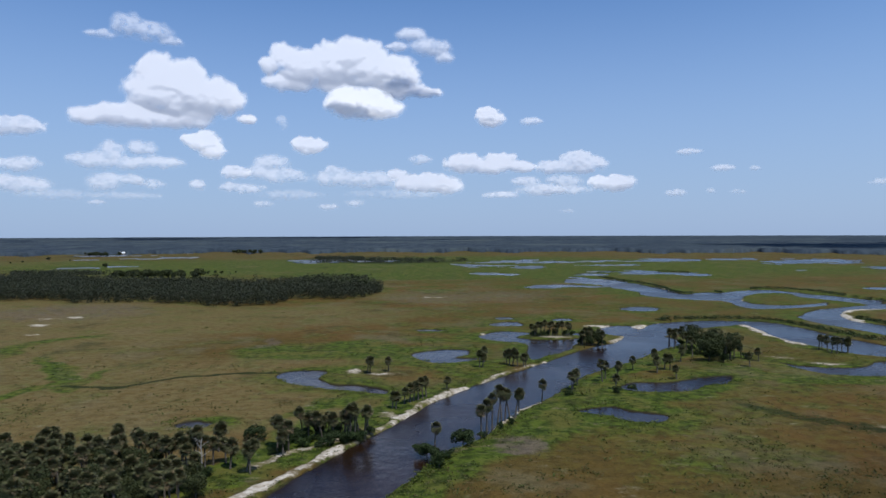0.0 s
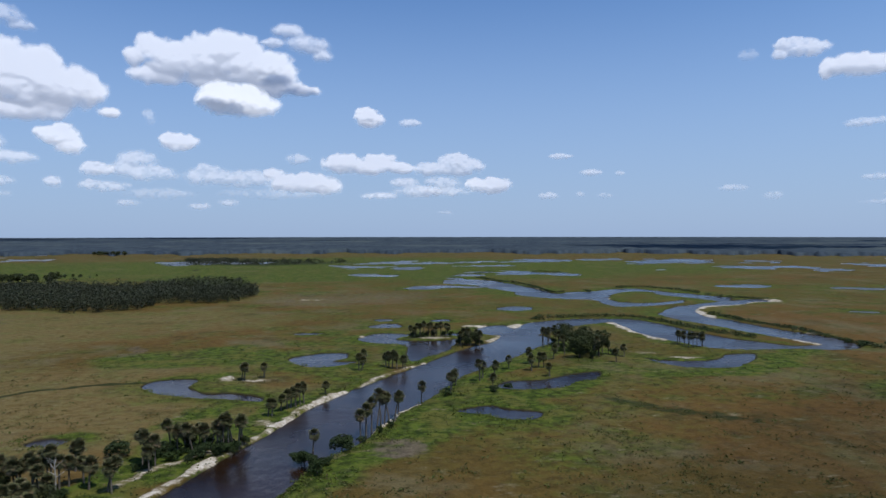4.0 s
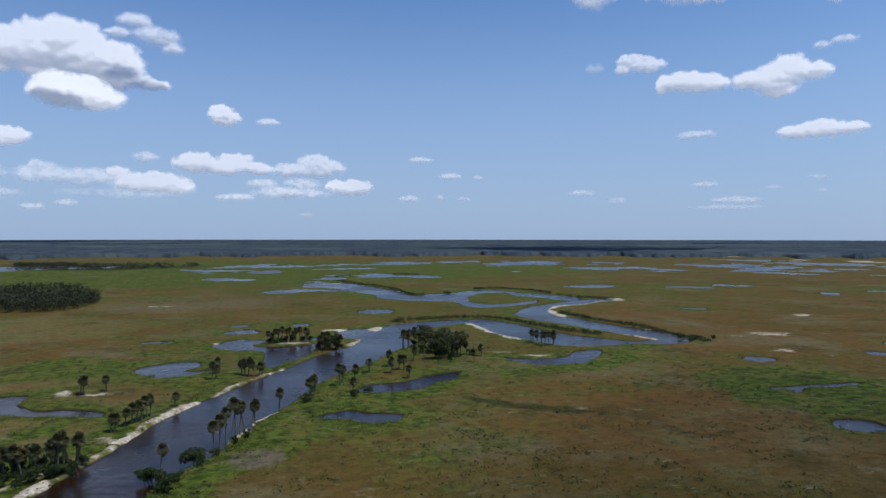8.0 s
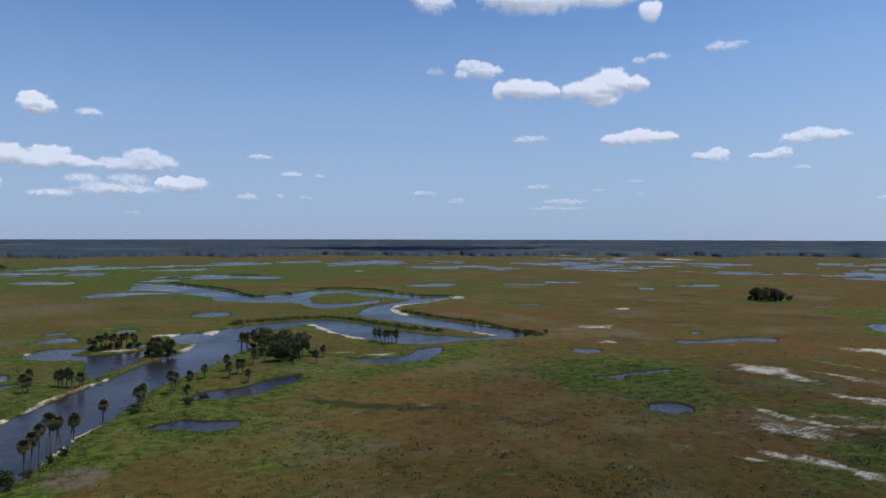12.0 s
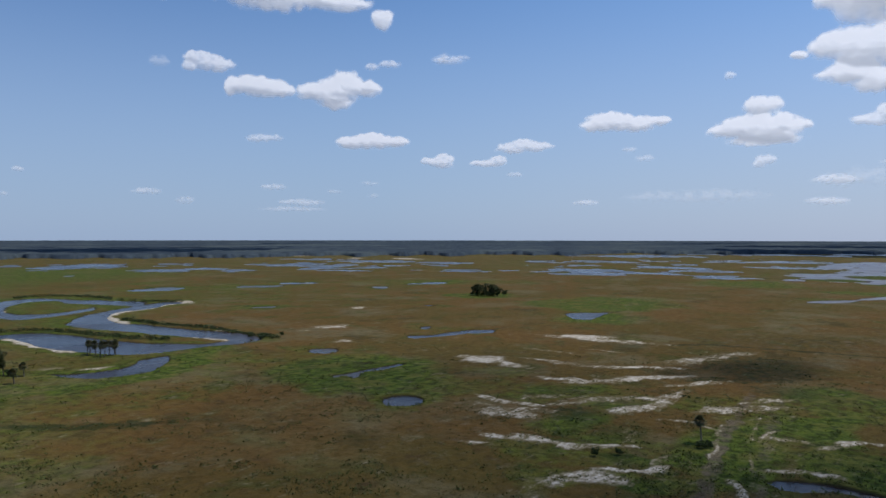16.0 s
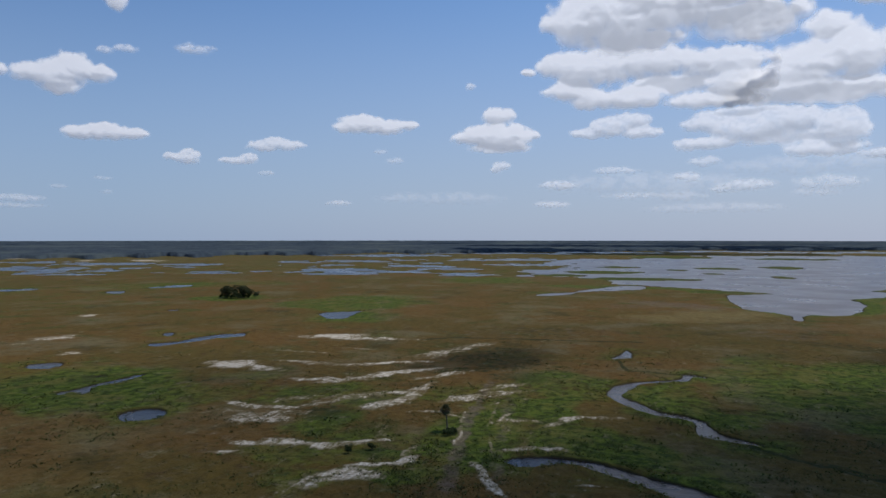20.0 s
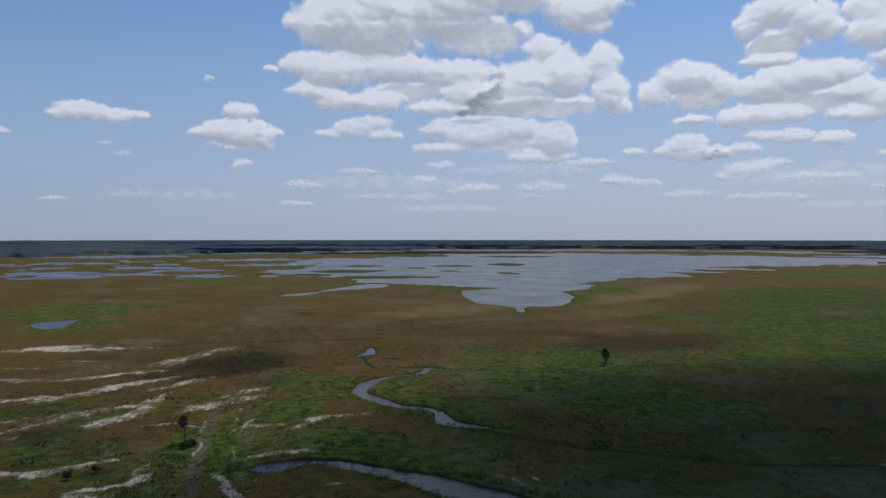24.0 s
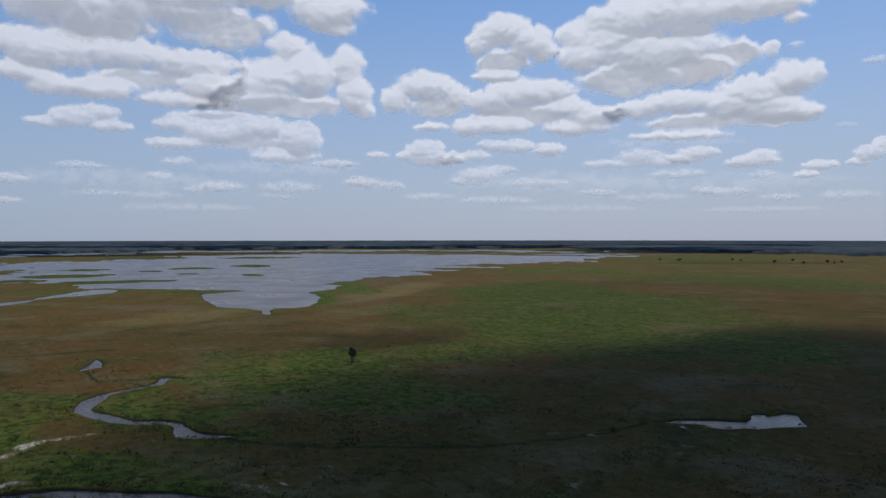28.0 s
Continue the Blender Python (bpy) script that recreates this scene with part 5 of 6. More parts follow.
cumulus(137.2, 13.1, 0.90, [(-0.2, -0.1, 1.5, 0.6), (-1.8, -0.2, 1.2, 0.4), (2.56, 0.43, 0.58, 0.66)])
cumulus(137.5, 9.9, 1.00, [(3.6, 1.4, 1.8, 1.3), (4.7, 1.7, 1.1, 1.0), (1.0, 0.8, 2.6, 1.2), (2.2, -0.5, 2.6, 1.0), (4.4, -0.9, 1.4, 0.6), (-0.5, -0.1, 2.3, 1.0), (-4.0, 0.3, 3.2, 0.9), (-2.4, -1.2, 4.4, 0.6, 1), (-6.9, -0.1, 2.5, 0.7), (-4.0, -2.2, 3.7, 0.4), (2.9, -1.5, 2.6, 0.4, 1)])
cumulus(122.3, 10.1, 1.00, [(-1.0, 1.3, 3.1, 1.2), (-3.2, 0.7, 2.2, 1.1), (1.2, 1.4, 2.0, 0.9), (-5.0, -1.3, 1.3, 0.8), (2.5, 0.1, 2.0, 0.8), (-0.6, -0.5, 4.0, 0.8, 1), (4.7, -0.6, 2.6, 0.8), (-2.8, -1.3, 2.7, 0.7), (3.4, -1.5, 3.0, 0.6)])
cumulus(118.8, 6.9, 0.80, [(1.8, 0.3, 2.0, 0.6), (0.2, 0.5, 1.3, 0.4), (-1.1, -0.4, 1.3, 0.5), (-2.9, -0.7, 1.4, 0.4)])
cumulus(123.6, 6.9, 0.90, [(0.0, 0.0, 1.4, 0.6)])
cumulus(113.8, 6.6, 0.85, [(-0.2, 0.4, 1.6, 0.8), (0.7, -0.3, 2.3, 0.7), (-1.60, -0.07, 0.90, 0.49)])
cumulus(109.9, 6.5, 0.70, [(0.00, 0.00, 0.90, 0.36)])
cumulus(130.3, 5.9, 0.70, [(-2.8, -0.2, 1.5, 0.4), (0.2, 0.4, 1.9, 0.6), (-1.1, -0.2, 2.1, 0.4), (1.9, -0.1, 2.5, 0.5)])
cumulus(134.5, 6.2, 0.85, [(0.3, 0.2, 1.6, 0.5), (-0.5, -0.2, 1.6, 0.4)])
cumulus(138.6, 5.7, 0.85, [(-0.0, -0.1, 1.9, 0.5), (0.5, 0.3, 1.1, 0.5), (-0.8, -0.3, 1.2, 0.3)])
cumulus(142.7, 4.9, 0.85, [(0.3, 0.2, 1.2, 0.4), (-0.59, -0.40, 0.90, 0.32)])
cumulus(146.1, 5.8, 0.85, [(-0.0, -0.0, 1.2, 0.6), (0.62, 0.50, 0.66, 0.54), (-0.70, -0.57, 0.84, 0.35)])
cumulus(118.2, 5.0, 0.65, [(-0.2, -0.0, 2.0, 0.6), (1.2, 0.4, 1.8, 0.4), (-1.1, -0.5, 1.8, 0.4)])
cumulus(122.6, 4.3, 0.50, [(0.0, 0.0, 2.7, 0.4)])
cumulus(127.5, 3.5, 0.50, [(0.0, 0.0, 1.7, 0.3)])
cumulus(137.0, 3.4, 0.45, [(0.0, 0.0, 2.0, 0.4)])
cumulus(135.0, 3.6, 0.50, [(0.00, 0.00, 0.80, 0.34)])
cumulus(139.3, 4.6, 0.50, [(0.0, 0.0, 1.1, 0.3)])
cumulus(140.5, 2.9, 0.40, [(0.0, 0.0, 1.5, 0.3)])
cumulus(133.4, 4.8, 0.50, [(0.0, 0.0, 2.5, 0.4)])
cumulus(146.4, 12.0, 0.50, [(0.0, 0.0, 1.0, 0.3)])
cumulus(144.7, 7.8, 0.25, [(0.00, 0.00, 0.85, 0.23)])
cumulus(141.5, 13.6, 0.50, [(0.00, 0.00, 0.50, 0.34)])
cumulus(108.5, 4.3, 0.50, [(0.0, 0.0, 1.3, 0.4)])
cumulus(110.8, 4.1, 0.50, [(0.0, 0.0, 1.4, 0.4)])
cumulus(106.3, 5.8, 0.40, [(0.0, 0.0, 2.2, 0.4)])
cumulus(144.8, 2.9, 0.35, [(0.0, 0.0, 2.1, 0.4)])
cumulus(131.3, 3.0, 0.30, [(0.0, 0.0, 2.9, 0.4)])
cumulus(119.5, 2.9, 0.35, [(0.0, 0.0, 3.2, 0.4)])
cumulus(125.7, 2.2, 0.20, [(0.0, 0.0, 5.3, 0.4)])
cumulus(139.3, 2.0, 0.25, [(0.0, 0.0, 4.5, 0.3)])
cumulus(114.0, 3.2, 0.35, [(0.0, 0.0, 2.3, 0.4)])
cumulus(124.8, 4.0, 0.22, [(0.0, 0.0, 8.3, 1.2)])
cumulus(139.3, 3.9, 0.22, [(0.0, 0.0, 6.4, 0.9)])
cumulus(132.6, 7.1, 0.20, [(0.0, 0.0, 5.3, 0.7)])


# ---- unseen clouds overhead, placed for their shadows on the marsh ----
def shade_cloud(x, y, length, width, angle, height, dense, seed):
    """An unseen cloud placed overhead so that its shadow falls round (x, y)."""
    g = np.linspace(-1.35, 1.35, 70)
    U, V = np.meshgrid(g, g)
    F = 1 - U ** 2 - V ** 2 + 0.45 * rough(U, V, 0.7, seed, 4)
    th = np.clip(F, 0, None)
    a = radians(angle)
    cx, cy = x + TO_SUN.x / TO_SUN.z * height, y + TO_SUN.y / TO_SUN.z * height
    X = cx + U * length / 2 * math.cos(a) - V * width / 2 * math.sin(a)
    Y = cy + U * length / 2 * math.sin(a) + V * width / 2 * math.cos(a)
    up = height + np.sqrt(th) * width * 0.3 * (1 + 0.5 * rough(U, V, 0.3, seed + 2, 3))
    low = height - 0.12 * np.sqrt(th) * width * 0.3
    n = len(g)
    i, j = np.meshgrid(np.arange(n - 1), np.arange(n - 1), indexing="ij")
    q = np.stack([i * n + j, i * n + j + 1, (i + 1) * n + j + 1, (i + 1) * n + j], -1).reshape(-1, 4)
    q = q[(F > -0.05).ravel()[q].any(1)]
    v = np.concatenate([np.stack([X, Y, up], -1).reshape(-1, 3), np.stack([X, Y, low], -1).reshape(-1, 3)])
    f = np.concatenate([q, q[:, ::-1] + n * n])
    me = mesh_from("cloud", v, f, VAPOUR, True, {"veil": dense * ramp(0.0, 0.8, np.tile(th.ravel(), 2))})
    set_cloud_shading(me, np.tile((0.0, 0.0, 1.0), (2 * n * n, 1)), np.zeros(2 * n * n), np.tile((0.0, 0.6, 0.8), (2 * n * n, 1)), 1.0)
    tagged(new("cloud", me), "unseen cloud placed overhead to shade the marsh", "cloud", "clouds over the marsh")


# inferred from the dark shadow over the near southern marsh
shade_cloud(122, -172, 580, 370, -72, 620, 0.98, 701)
# two small clouds added over dark scrub to deepen it
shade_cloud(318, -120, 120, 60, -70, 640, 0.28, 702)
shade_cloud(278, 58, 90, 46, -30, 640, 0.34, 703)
# thin cover added to dim ground that came out too bright
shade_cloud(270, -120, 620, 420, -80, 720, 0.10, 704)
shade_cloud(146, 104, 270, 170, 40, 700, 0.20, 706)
# inferred from the dark band across the far woods
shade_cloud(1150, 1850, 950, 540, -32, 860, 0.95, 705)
# added to dim the southern flats
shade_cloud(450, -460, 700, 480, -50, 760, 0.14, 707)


# ---- planting helpers ----
def part(name, data, parent, label=""):
    ob = new(name, data)
    ob.parent = parent
    if label:
        ob["label"] = label
    return ob


def tube(points, radii, sides=7):
    """A bent, tapered pole through the points: vertices and quads."""
    p, r = np.array(points, float), np.array(radii, float)
    t = np.linspace(0, 2 * np.pi, sides, endpoint=False)
    along = np.gradient(p, axis=0)
    along /= np.linalg.norm(along, axis=1)[:, None]
    side = np.cross(along, (0.31, 0.95, 0.05))
    side /= np.linalg.norm(side, axis=1)[:, None]
    other = np.cross(along, side)
    ring = p[:, None] + r[:, None, None] * (np.cos(t)[None, :, None] * side[:, None] + np.sin(t)[None, :, None] * other[:, None])
    n = len(p)
    i, j = np.meshgrid(np.arange(n - 1), np.arange(sides), indexing="ij")
    k = (j + 1) % sides
    return ring.reshape(-1, 3), np.stack([i * sides + j, i * sides + k, (i + 1) * sides + k, (i + 1) * sides + j], -1).reshape(-1, 4)


def joined(pieces):
    verts, faces, at = [], [], 0
    for v, f in pieces:
        verts.append(v)
        faces.append(np.asarray(f) + at)
        at += len(v)
    return np.concatenate(verts), np.concatenate(faces)


def scatter_leaves(centres, size, rng, flat=0.0):
    """One ragged three-cornered leaf clump at each centre."""
    n = len(centres)
    a = rng.normal(size=(n, 3, 3))
    a[:, :, 2] *= 1 - flat
    a /= np.linalg.norm(a, axis=2)[:, :, None] + 1e-6
    v = centres[:, None] + a * (np.asarray(size).reshape(-1, 1, 1) * rng.uniform(0.6, 1.25, (n, 3, 1)))
    return v.reshape(-1, 3), np.arange(3 * n).reshape(-1, 3)


def palm(height, seed):
    """A cabbage palm: a slightly bent trunk and a round head of fan leaves."""
    rng = np.random.RandomState(seed)
    lean, turn = rng.uniform(0.02, 0.20) * height, rng.uniform(0, 6.28)
    s = np.linspace(0, 1, 7)
    line = np.stack([lean * s ** 1.6 * math.cos(turn), lean * s ** 1.6 * math.sin(turn), (height - 1.2) * s - 0.3 * (1 - s)], 1)
    v, f = tube(line, np.interp(s, [0, 0.1, 0.9, 1], [0.26, 0.19, 0.17, 0.24]))
    top = line[-1]
    tree = new("palm_tree")
    part("trunk", mesh_from("palm_trunk", v, f, PALM_BARK, True), tree)
    verts, faces = [], []
    for i in range(120):
        el = radians(rng.uniform(-38, 88) if i > 16 else rng.uniform(-80, -35))
        az = i * 2.39996 + rng.uniform(-0.3, 0.3)
        d = np.array([math.cos(az) * math.cos(el), math.sin(az) * math.cos(el), math.sin(el)])
        side = np.cross(d, (0, 0, 1.0))
        side /= np.linalg.norm(side) + 1e-6
        nrm = np.cross(side, d)
        stem, blade = rng.uniform(0.5, 1.05), rng.uniform(0.7, 1.05)
        hub = top + d * stem + np.array([0, 0, 0.15 - 0.12 * stem])
        at = len(verts)
        verts += [top, top + side * 0.05, hub]
        faces.append((at, at + 1, at + 2))
        for b in range(-4, 5):
            w = radians(b * 19)
            tip = hub + blade * (1 - 0.05 * abs(b)) * (math.cos(w) * d + math.sin(w) * side) + nrm * 0.10 * abs(b) - np.array([0, 0, 0.14 * blade])
            wide = (math.cos(w) * side - math.sin(w) * d) * 0.075
            mid = hub * 0.45 + tip * 0.55 + np.array([0, 0, 0.07])
            q = len(verts)
            verts += [mid - wide, tip, mid + wide]
            faces += [(at + 2, q, q + 2), (q, q + 1, q + 2)]
    part("crown", mesh_from("palm_crown", verts, faces, PALM_LEAF), tree)
    return tree


def broadleaf(height, spread, seed, leaves=3300, leaf=0.40, material=None, bark=None):
    """A spreading tree: trunk with limbs, and a lobed crown of small leaf clumps with gaps."""
    rng = np.random.RandomState(seed)
    tree = new("oak_tree")
    fork = height * 0.32
    pieces = [tube([(0, 0, -0.3), (0.1, 0, fork * 0.6), (0.05, 0.1, fork)], [0.05 * height * 0.75, 0.032 * height, 0.028 * height])]
    lobes = []
    for i in range(7):
        az = i * 2.4 + rng.uniform(-0.4, 0.4)
        out, up = spread * rng.uniform(0.15, 0.62), height * rng.uniform(0.42, 0.84)
        end = np.array([out * math.cos(az), out * math.sin(az), up])
        pieces.append(tube([(0.05, 0.1, fork * 0.95), end * (0.5, 0.5, 0.62), end], [0.02 * height, 0.012 * height, 0.005 * height], 5))
        lobes.append((end, spread * rng.uniform(0.3, 0.46), height * rng.uniform(0.16, 0.26)))
    v, f = joined(pieces)
    part("trunk", mesh_from("oak_trunk", v, f, bark or OAK_BARK, True), tree)
    which = rng.randint(0, len(lobes), leaves)
    d = rng.normal(size=(leaves, 3))
    d /= np.linalg.norm(d, axis=1)[:, None]
    d *= rng.uniform(0.55, 1.0, (leaves, 1)) ** 0.5
    c = np.array([lobes[k][0] + d[n] * (lobes[k][1], lobes[k][1], lobes[k][2]) for n, k in enumerate(which)])
    v, f = scatter_leaves(c, leaf * rng.uniform(0.7, 1.3, leaves), rng, 0.3)
    part("crown", mesh_from("oak_crown", v, f, material or OAK_LEAF), tree)
    return tree


def shrub(seed, height=3.6, spread=2.4):
    """A bank-side bush: several stems and a dense, uneven head down to the ground."""
    tree = broadleaf(height, spread, seed, 1500, 0.28, SHRUB_DARK)
    tree.name = "bush"
    return tree


SHRUB_DARK = leaf_material("bush_leaf", (0.016, 0.030, 0.008), (0.042, 0.062, 0.016), None, 0.4)
PALMS = {5: [palm(5.0, 1), palm(5.3, 2)], 7: [palm(7.0, 3), palm(7.2, 4), palm(6.6, 9)], 9: [palm(9.4, 5), palm(9.0, 6), palm(8.6, 7)]}
OAKS = [broadleaf(10.0, 6.0, 11), broadleaf(11.0, 7.0, 12), broadleaf(9.0, 6.5, 13)]
BUSHES = [shrub(21), shrub(22, 3.0, 2.8), shrub(23, 4.2, 2.2)]
FAR_OAK = [broadleaf(9.0, 6.0, 14, 900, 0.8), broadleaf(8.0, 5.0, 15, 900, 0.8)]
pick = random.Random(5)


def plant_palms(places, group, label):
    for x, y, h in places:
        h *= 0.90
        kind = 5 if h < 6 else 7 if h < 8.0 else 9
        base = pick.choice(PALMS[kind])
        s = h / kind
        m = pose(x, y, 0.0, 0, 0, pick.uniform(0, 360)) @ Matrix.Diagonal((0.5 + 0.5 * s, 0.5 + 0.5 * s, s, 1))
        tagged(copy_thing(base, m), label, "palm tree", group)


def plant(bases, places, group, label, category, height):
    for x, y, h in places:
        s = h / height
        m = pose(x, y, -0.05, 0, 0, pick.uniform(0, 360)) @ Matrix.Diagonal((s * pick.uniform(0.9, 1.15), s * pick.uniform(0.9, 1.15), s, 1))
        tagged(copy_thing(pick.choice(bases), m), label, category, group)


plant_palms([(28.5, 203.5, 5.8), (9.0, 168.5, 7.8), (10.5, 171.5, 8.6), (12.0, 174.0, 9.6), (13.5, 176.0, 10.0), (14.5, 176.5, 10.4), (15.5, 178.0, 9.0),
             (17.0, 180.5, 7.9), (18.5, 182.0, 8.1), (20.0, 187.0, 7.0), (-2.0, 161.0, 5.0), (51.0, 226.5, 8.0), (53.0, 231.0, 5.8), (57.5, 233.5, 5.8),
             (52.5, 215.0, 4.8), (66.0, 246.0, 5.2), (39.5, 215.5, 6.4), (38.5, 211.5, 6.8), (42.0, 221.0, 5.8)],
            "palms on the eastern bank", "slender cabbage palm leaning over the dark river")
plant_palms([(76.0, 253.0, 6.2), (73.0, 241.0, 6.0), (77.0, 246.0, 6.0), (79.0, 246.0, 5.9), (76.0, 230.0, 4.6), (109.0, 251.0, 5.2), (88, 262, 6.0), (113, 268, 5.6), (117, 262, 5.2)],
            "palms in the meadow", "cabbage palm in green meadow beside the oak hammock")
plant_palms([(-26.0, 242.5, 5.6), (-25.0, 240.5, 6.2), (-19.0, 244.5, 5.3), (15.0, 261.0, 6.3), (13.0, 252.0, 7.1), (14.0, 252.0, 5.0), (24.0, 256.0, 6.3),
             (25.0, 254.0, 6.6), (23.0, 257.0, 5.6), (26.5, 252.0, 5.8), (28.5, 252.0, 5.2), (29.5, 252.5, 4.8), (1.0, 216.0, 4.4), (-6.0, 204.0, 6.9), (-5.0, 205.5, 6.2),
             (-8.5, 201.5, 5.7), (-9.5, 200.0, 5.6), (-7.2, 202.5, 5.9), (-11.0, 197.5, 4.8), (-13.0, 192.5, 5.0), (-14.0, 193.0, 5.0)],
            "palms on the western bank", "stout cabbage palm on the sandy western bank")
plant_palms([(40.5, 326.0, 6.8), (43.0, 327.0, 7.3), (45.0, 326.0, 7.8), (47.0, 327.0, 7.8), (49.0, 326.5, 7.0), (50.5, 326.0, 7.6), (53.0, 327.0, 7.6), (55.0, 327.0, 7.6), (57.0, 326.0, 7.3), (58.0, 327, 6.0), (42, 325.5, 5.2), (52, 326, 5.4)],
            "palms on the lagoon island", "cabbage palm crowded on a low lagoon island")
plant_palms([(152.0, 286.0, 6.8), (155.0, 285.0, 6.6), (153.5, 279.0, 6.6), (155.0, 278.0, 7.0), (158.0, 280.0, 6.8), (162.0, 283.0, 6.0), (155.0, 289.0, 6.0), (160, 279, 6.4)],
            "palms on the grassy point", "cabbage palm in a small stand on the point")
plant_palms([(-33.5, 167.5, 7.4), (-30.0, 165.5, 6.6), (-28.0, 163.0, 7.2), (-27.0, 165.5, 7.0), (-25.5, 163.0, 6.5), (-24.5, 165.5, 7.0), (-23.0, 164.0, 7.0),
             (-21.5, 163.0, 9.6), (-20.5, 163.5, 8.9), (-19.5, 164.0, 9.4), (-18.5, 165.0, 8.3), (-18.0, 167.0, 8.3), (-36.5, 159.0, 7.6), (-36.5, 154.5, 8.0),
             (-34.0, 154.5, 8.0), (-34.5, 151.5, 5.6), (-35.5, 157.0, 7.4), (-31.5, 164.5, 6.0), (-29, 164, 5.8), (-22.2, 165.0, 6.2)],
            "palms along the towpath", "cabbage palm in a dense bank-side row")
plant_palms([(-43.5, 143.5, 6.6), (-45.5, 147.0, 5.3), (-39.5, 141.0, 7.2), (-38.5, 140.0, 6.5), (-49.5, 155.0, 7.0), (-48.6, 155.0, 6.6), (-50.0, 143.5, 9.4),
             (-51.0, 144.0, 8.6), (-52.0, 143.0, 8.2), (-49.0, 144.5, 7.6), (-53.0, 142.0, 7.9), (-54.0, 140.5, 7.9), (-71.5, 155.0, 6.2), (-71.0, 154.0, 5.8), (-67.0, 153.0, 5.8),
             (-62.5, 147.5, 6.3), (-47.8, 146.0, 6.8), (-52.4, 146.0, 8.4), (-55.5, 143.0, 7.2), (-57.0, 145.0, 6.6)],
            "palms at the edge of the grove", "cabbage palm standing at the edge of the grove")


def scatter_in(corners, count, gap, seed, low, high):
    """Random places inside an outline, no two closer than gap."""
    p = np.array(corners, float)
    rng, out = np.random.RandomState(seed), []
    for _ in range(count * 40):
        q = rng.uniform(p.min(0), p.max(0))
        if signed(p, q[:1], q[1:])[0] < 0 and all((q[0] - a) ** 2 + (q[1] - b) ** 2 > gap * gap for a, b, _ in out):
            out.append((q[0], q[1], rng.uniform(low, high)))
            if len(out) == count:
                break
    return out


GROVE = [(-50, 140), (-44, 130), (-44, 118), (-60, 104), (-85, 108), (-98, 132), (-84, 150), (-66, 149)]
plant_palms(scatter_in(GROVE, 95, 2.2, 31, 5.6, 9.0), "palms of the grove", "cabbage palm with rust-brown skirt in the grove")
plant(OAKS, scatter_in(GROVE, 46, 3.4, 32, 4.2, 6.6), "trees of the grove", "low dark-leaved tree between the palms", "tree", 10.0)
plant(OAKS, [(103, 292, 9.0), (101, 278, 9.8), (99, 263, 9.4), (108, 266, 9.4), (111, 290, 9.0), (106, 274, 10.4)], "oaks of the hammock", "dark live oak in the dense hammock by the river", "oak tree", 10.0)
plant_palms([(98, 306, 7.4), (100, 304, 7.0), (96, 301, 7.2), (104, 306, 7.8), (108, 303, 8.2), (113, 296, 7.8), (115, 288, 7.4), (112, 272, 7.2), (107, 282, 9.4), (97, 296, 7.8), (95, 290, 7.2), (99, 288, 8.2), (101, 299, 7.6), (114, 280, 8.0), (96, 272, 8.4), (104, 262, 9.2)], "palms of the hammock", "cabbage palm rising out of the oak hammock")
plant(OAKS, [(61, 301, 6.4), (65.5, 300, 6.8)], "trees on the sand spit", "rounded dark tree on the grassy spit", "tree", 10.0)
plant_palms([(59, 299.5, 7.4), (60.5, 303, 8.0), (63, 299, 8.4), (64, 303.5, 7.8), (66.5, 302, 7.6), (67, 298.5, 6.6)], "palms on the sand spit", "cabbage palm in a clump on the grassy spit")
plant(BUSHES, [(58.5, 301, 3.2), (62, 298.5, 3.0), (67.5, 300, 3.0)], "bushes on the sand spit", "dark bush at the foot of the spit's palms", "bush", 3.6)
plant(BUSHES, [(41.5, 326.5, 3.0), (46, 326, 2.6), (51.5, 327, 3.0), (56, 326.5, 2.6), (59.5, 326.5, 2.4), (43.8, 325.6, 2.2), (48.4, 327.0, 2.8)], "bushes on the lagoon island", "low dark bush under the island's palms", "bush", 3.6)
plant(BUSHES, scatter_in([(94, 300), (97, 258), (108, 256), (117, 270), (116, 300), (104, 308)], 9, 4.0, 35, 2.6, 4.4), "bushes under the hammock", "dark bush filling the hammock's edge", "bush", 3.6)
plant(BUSHES, scatter_in([(490, 300), (512, 298), (514, 322), (494, 326)], 14, 3.5, 36, 3.0, 4.6), "bushes of the lone hammock", "dark bush round the lone hammock", "bush", 3.6)
plant(BUSHES, scatter_in([(-35, 168), (-38, 152), (-18, 162), (-17, 169)], 22, 2.4, 37, 1.6, 3.2), "bushes along the towpath", "dark green bush beneath the bank-side palms", "bush", 3.6)
plant(OAKS, [(495, 310, 10.0), (502, 322, 9.0), (503, 306, 9.4), (497, 318, 10.5), (510, 312, 9.0), (500, 300, 7.5)], "trees of the lone hammock", "dark tree in a lone round hammock on open marsh", "tree", 10.0)
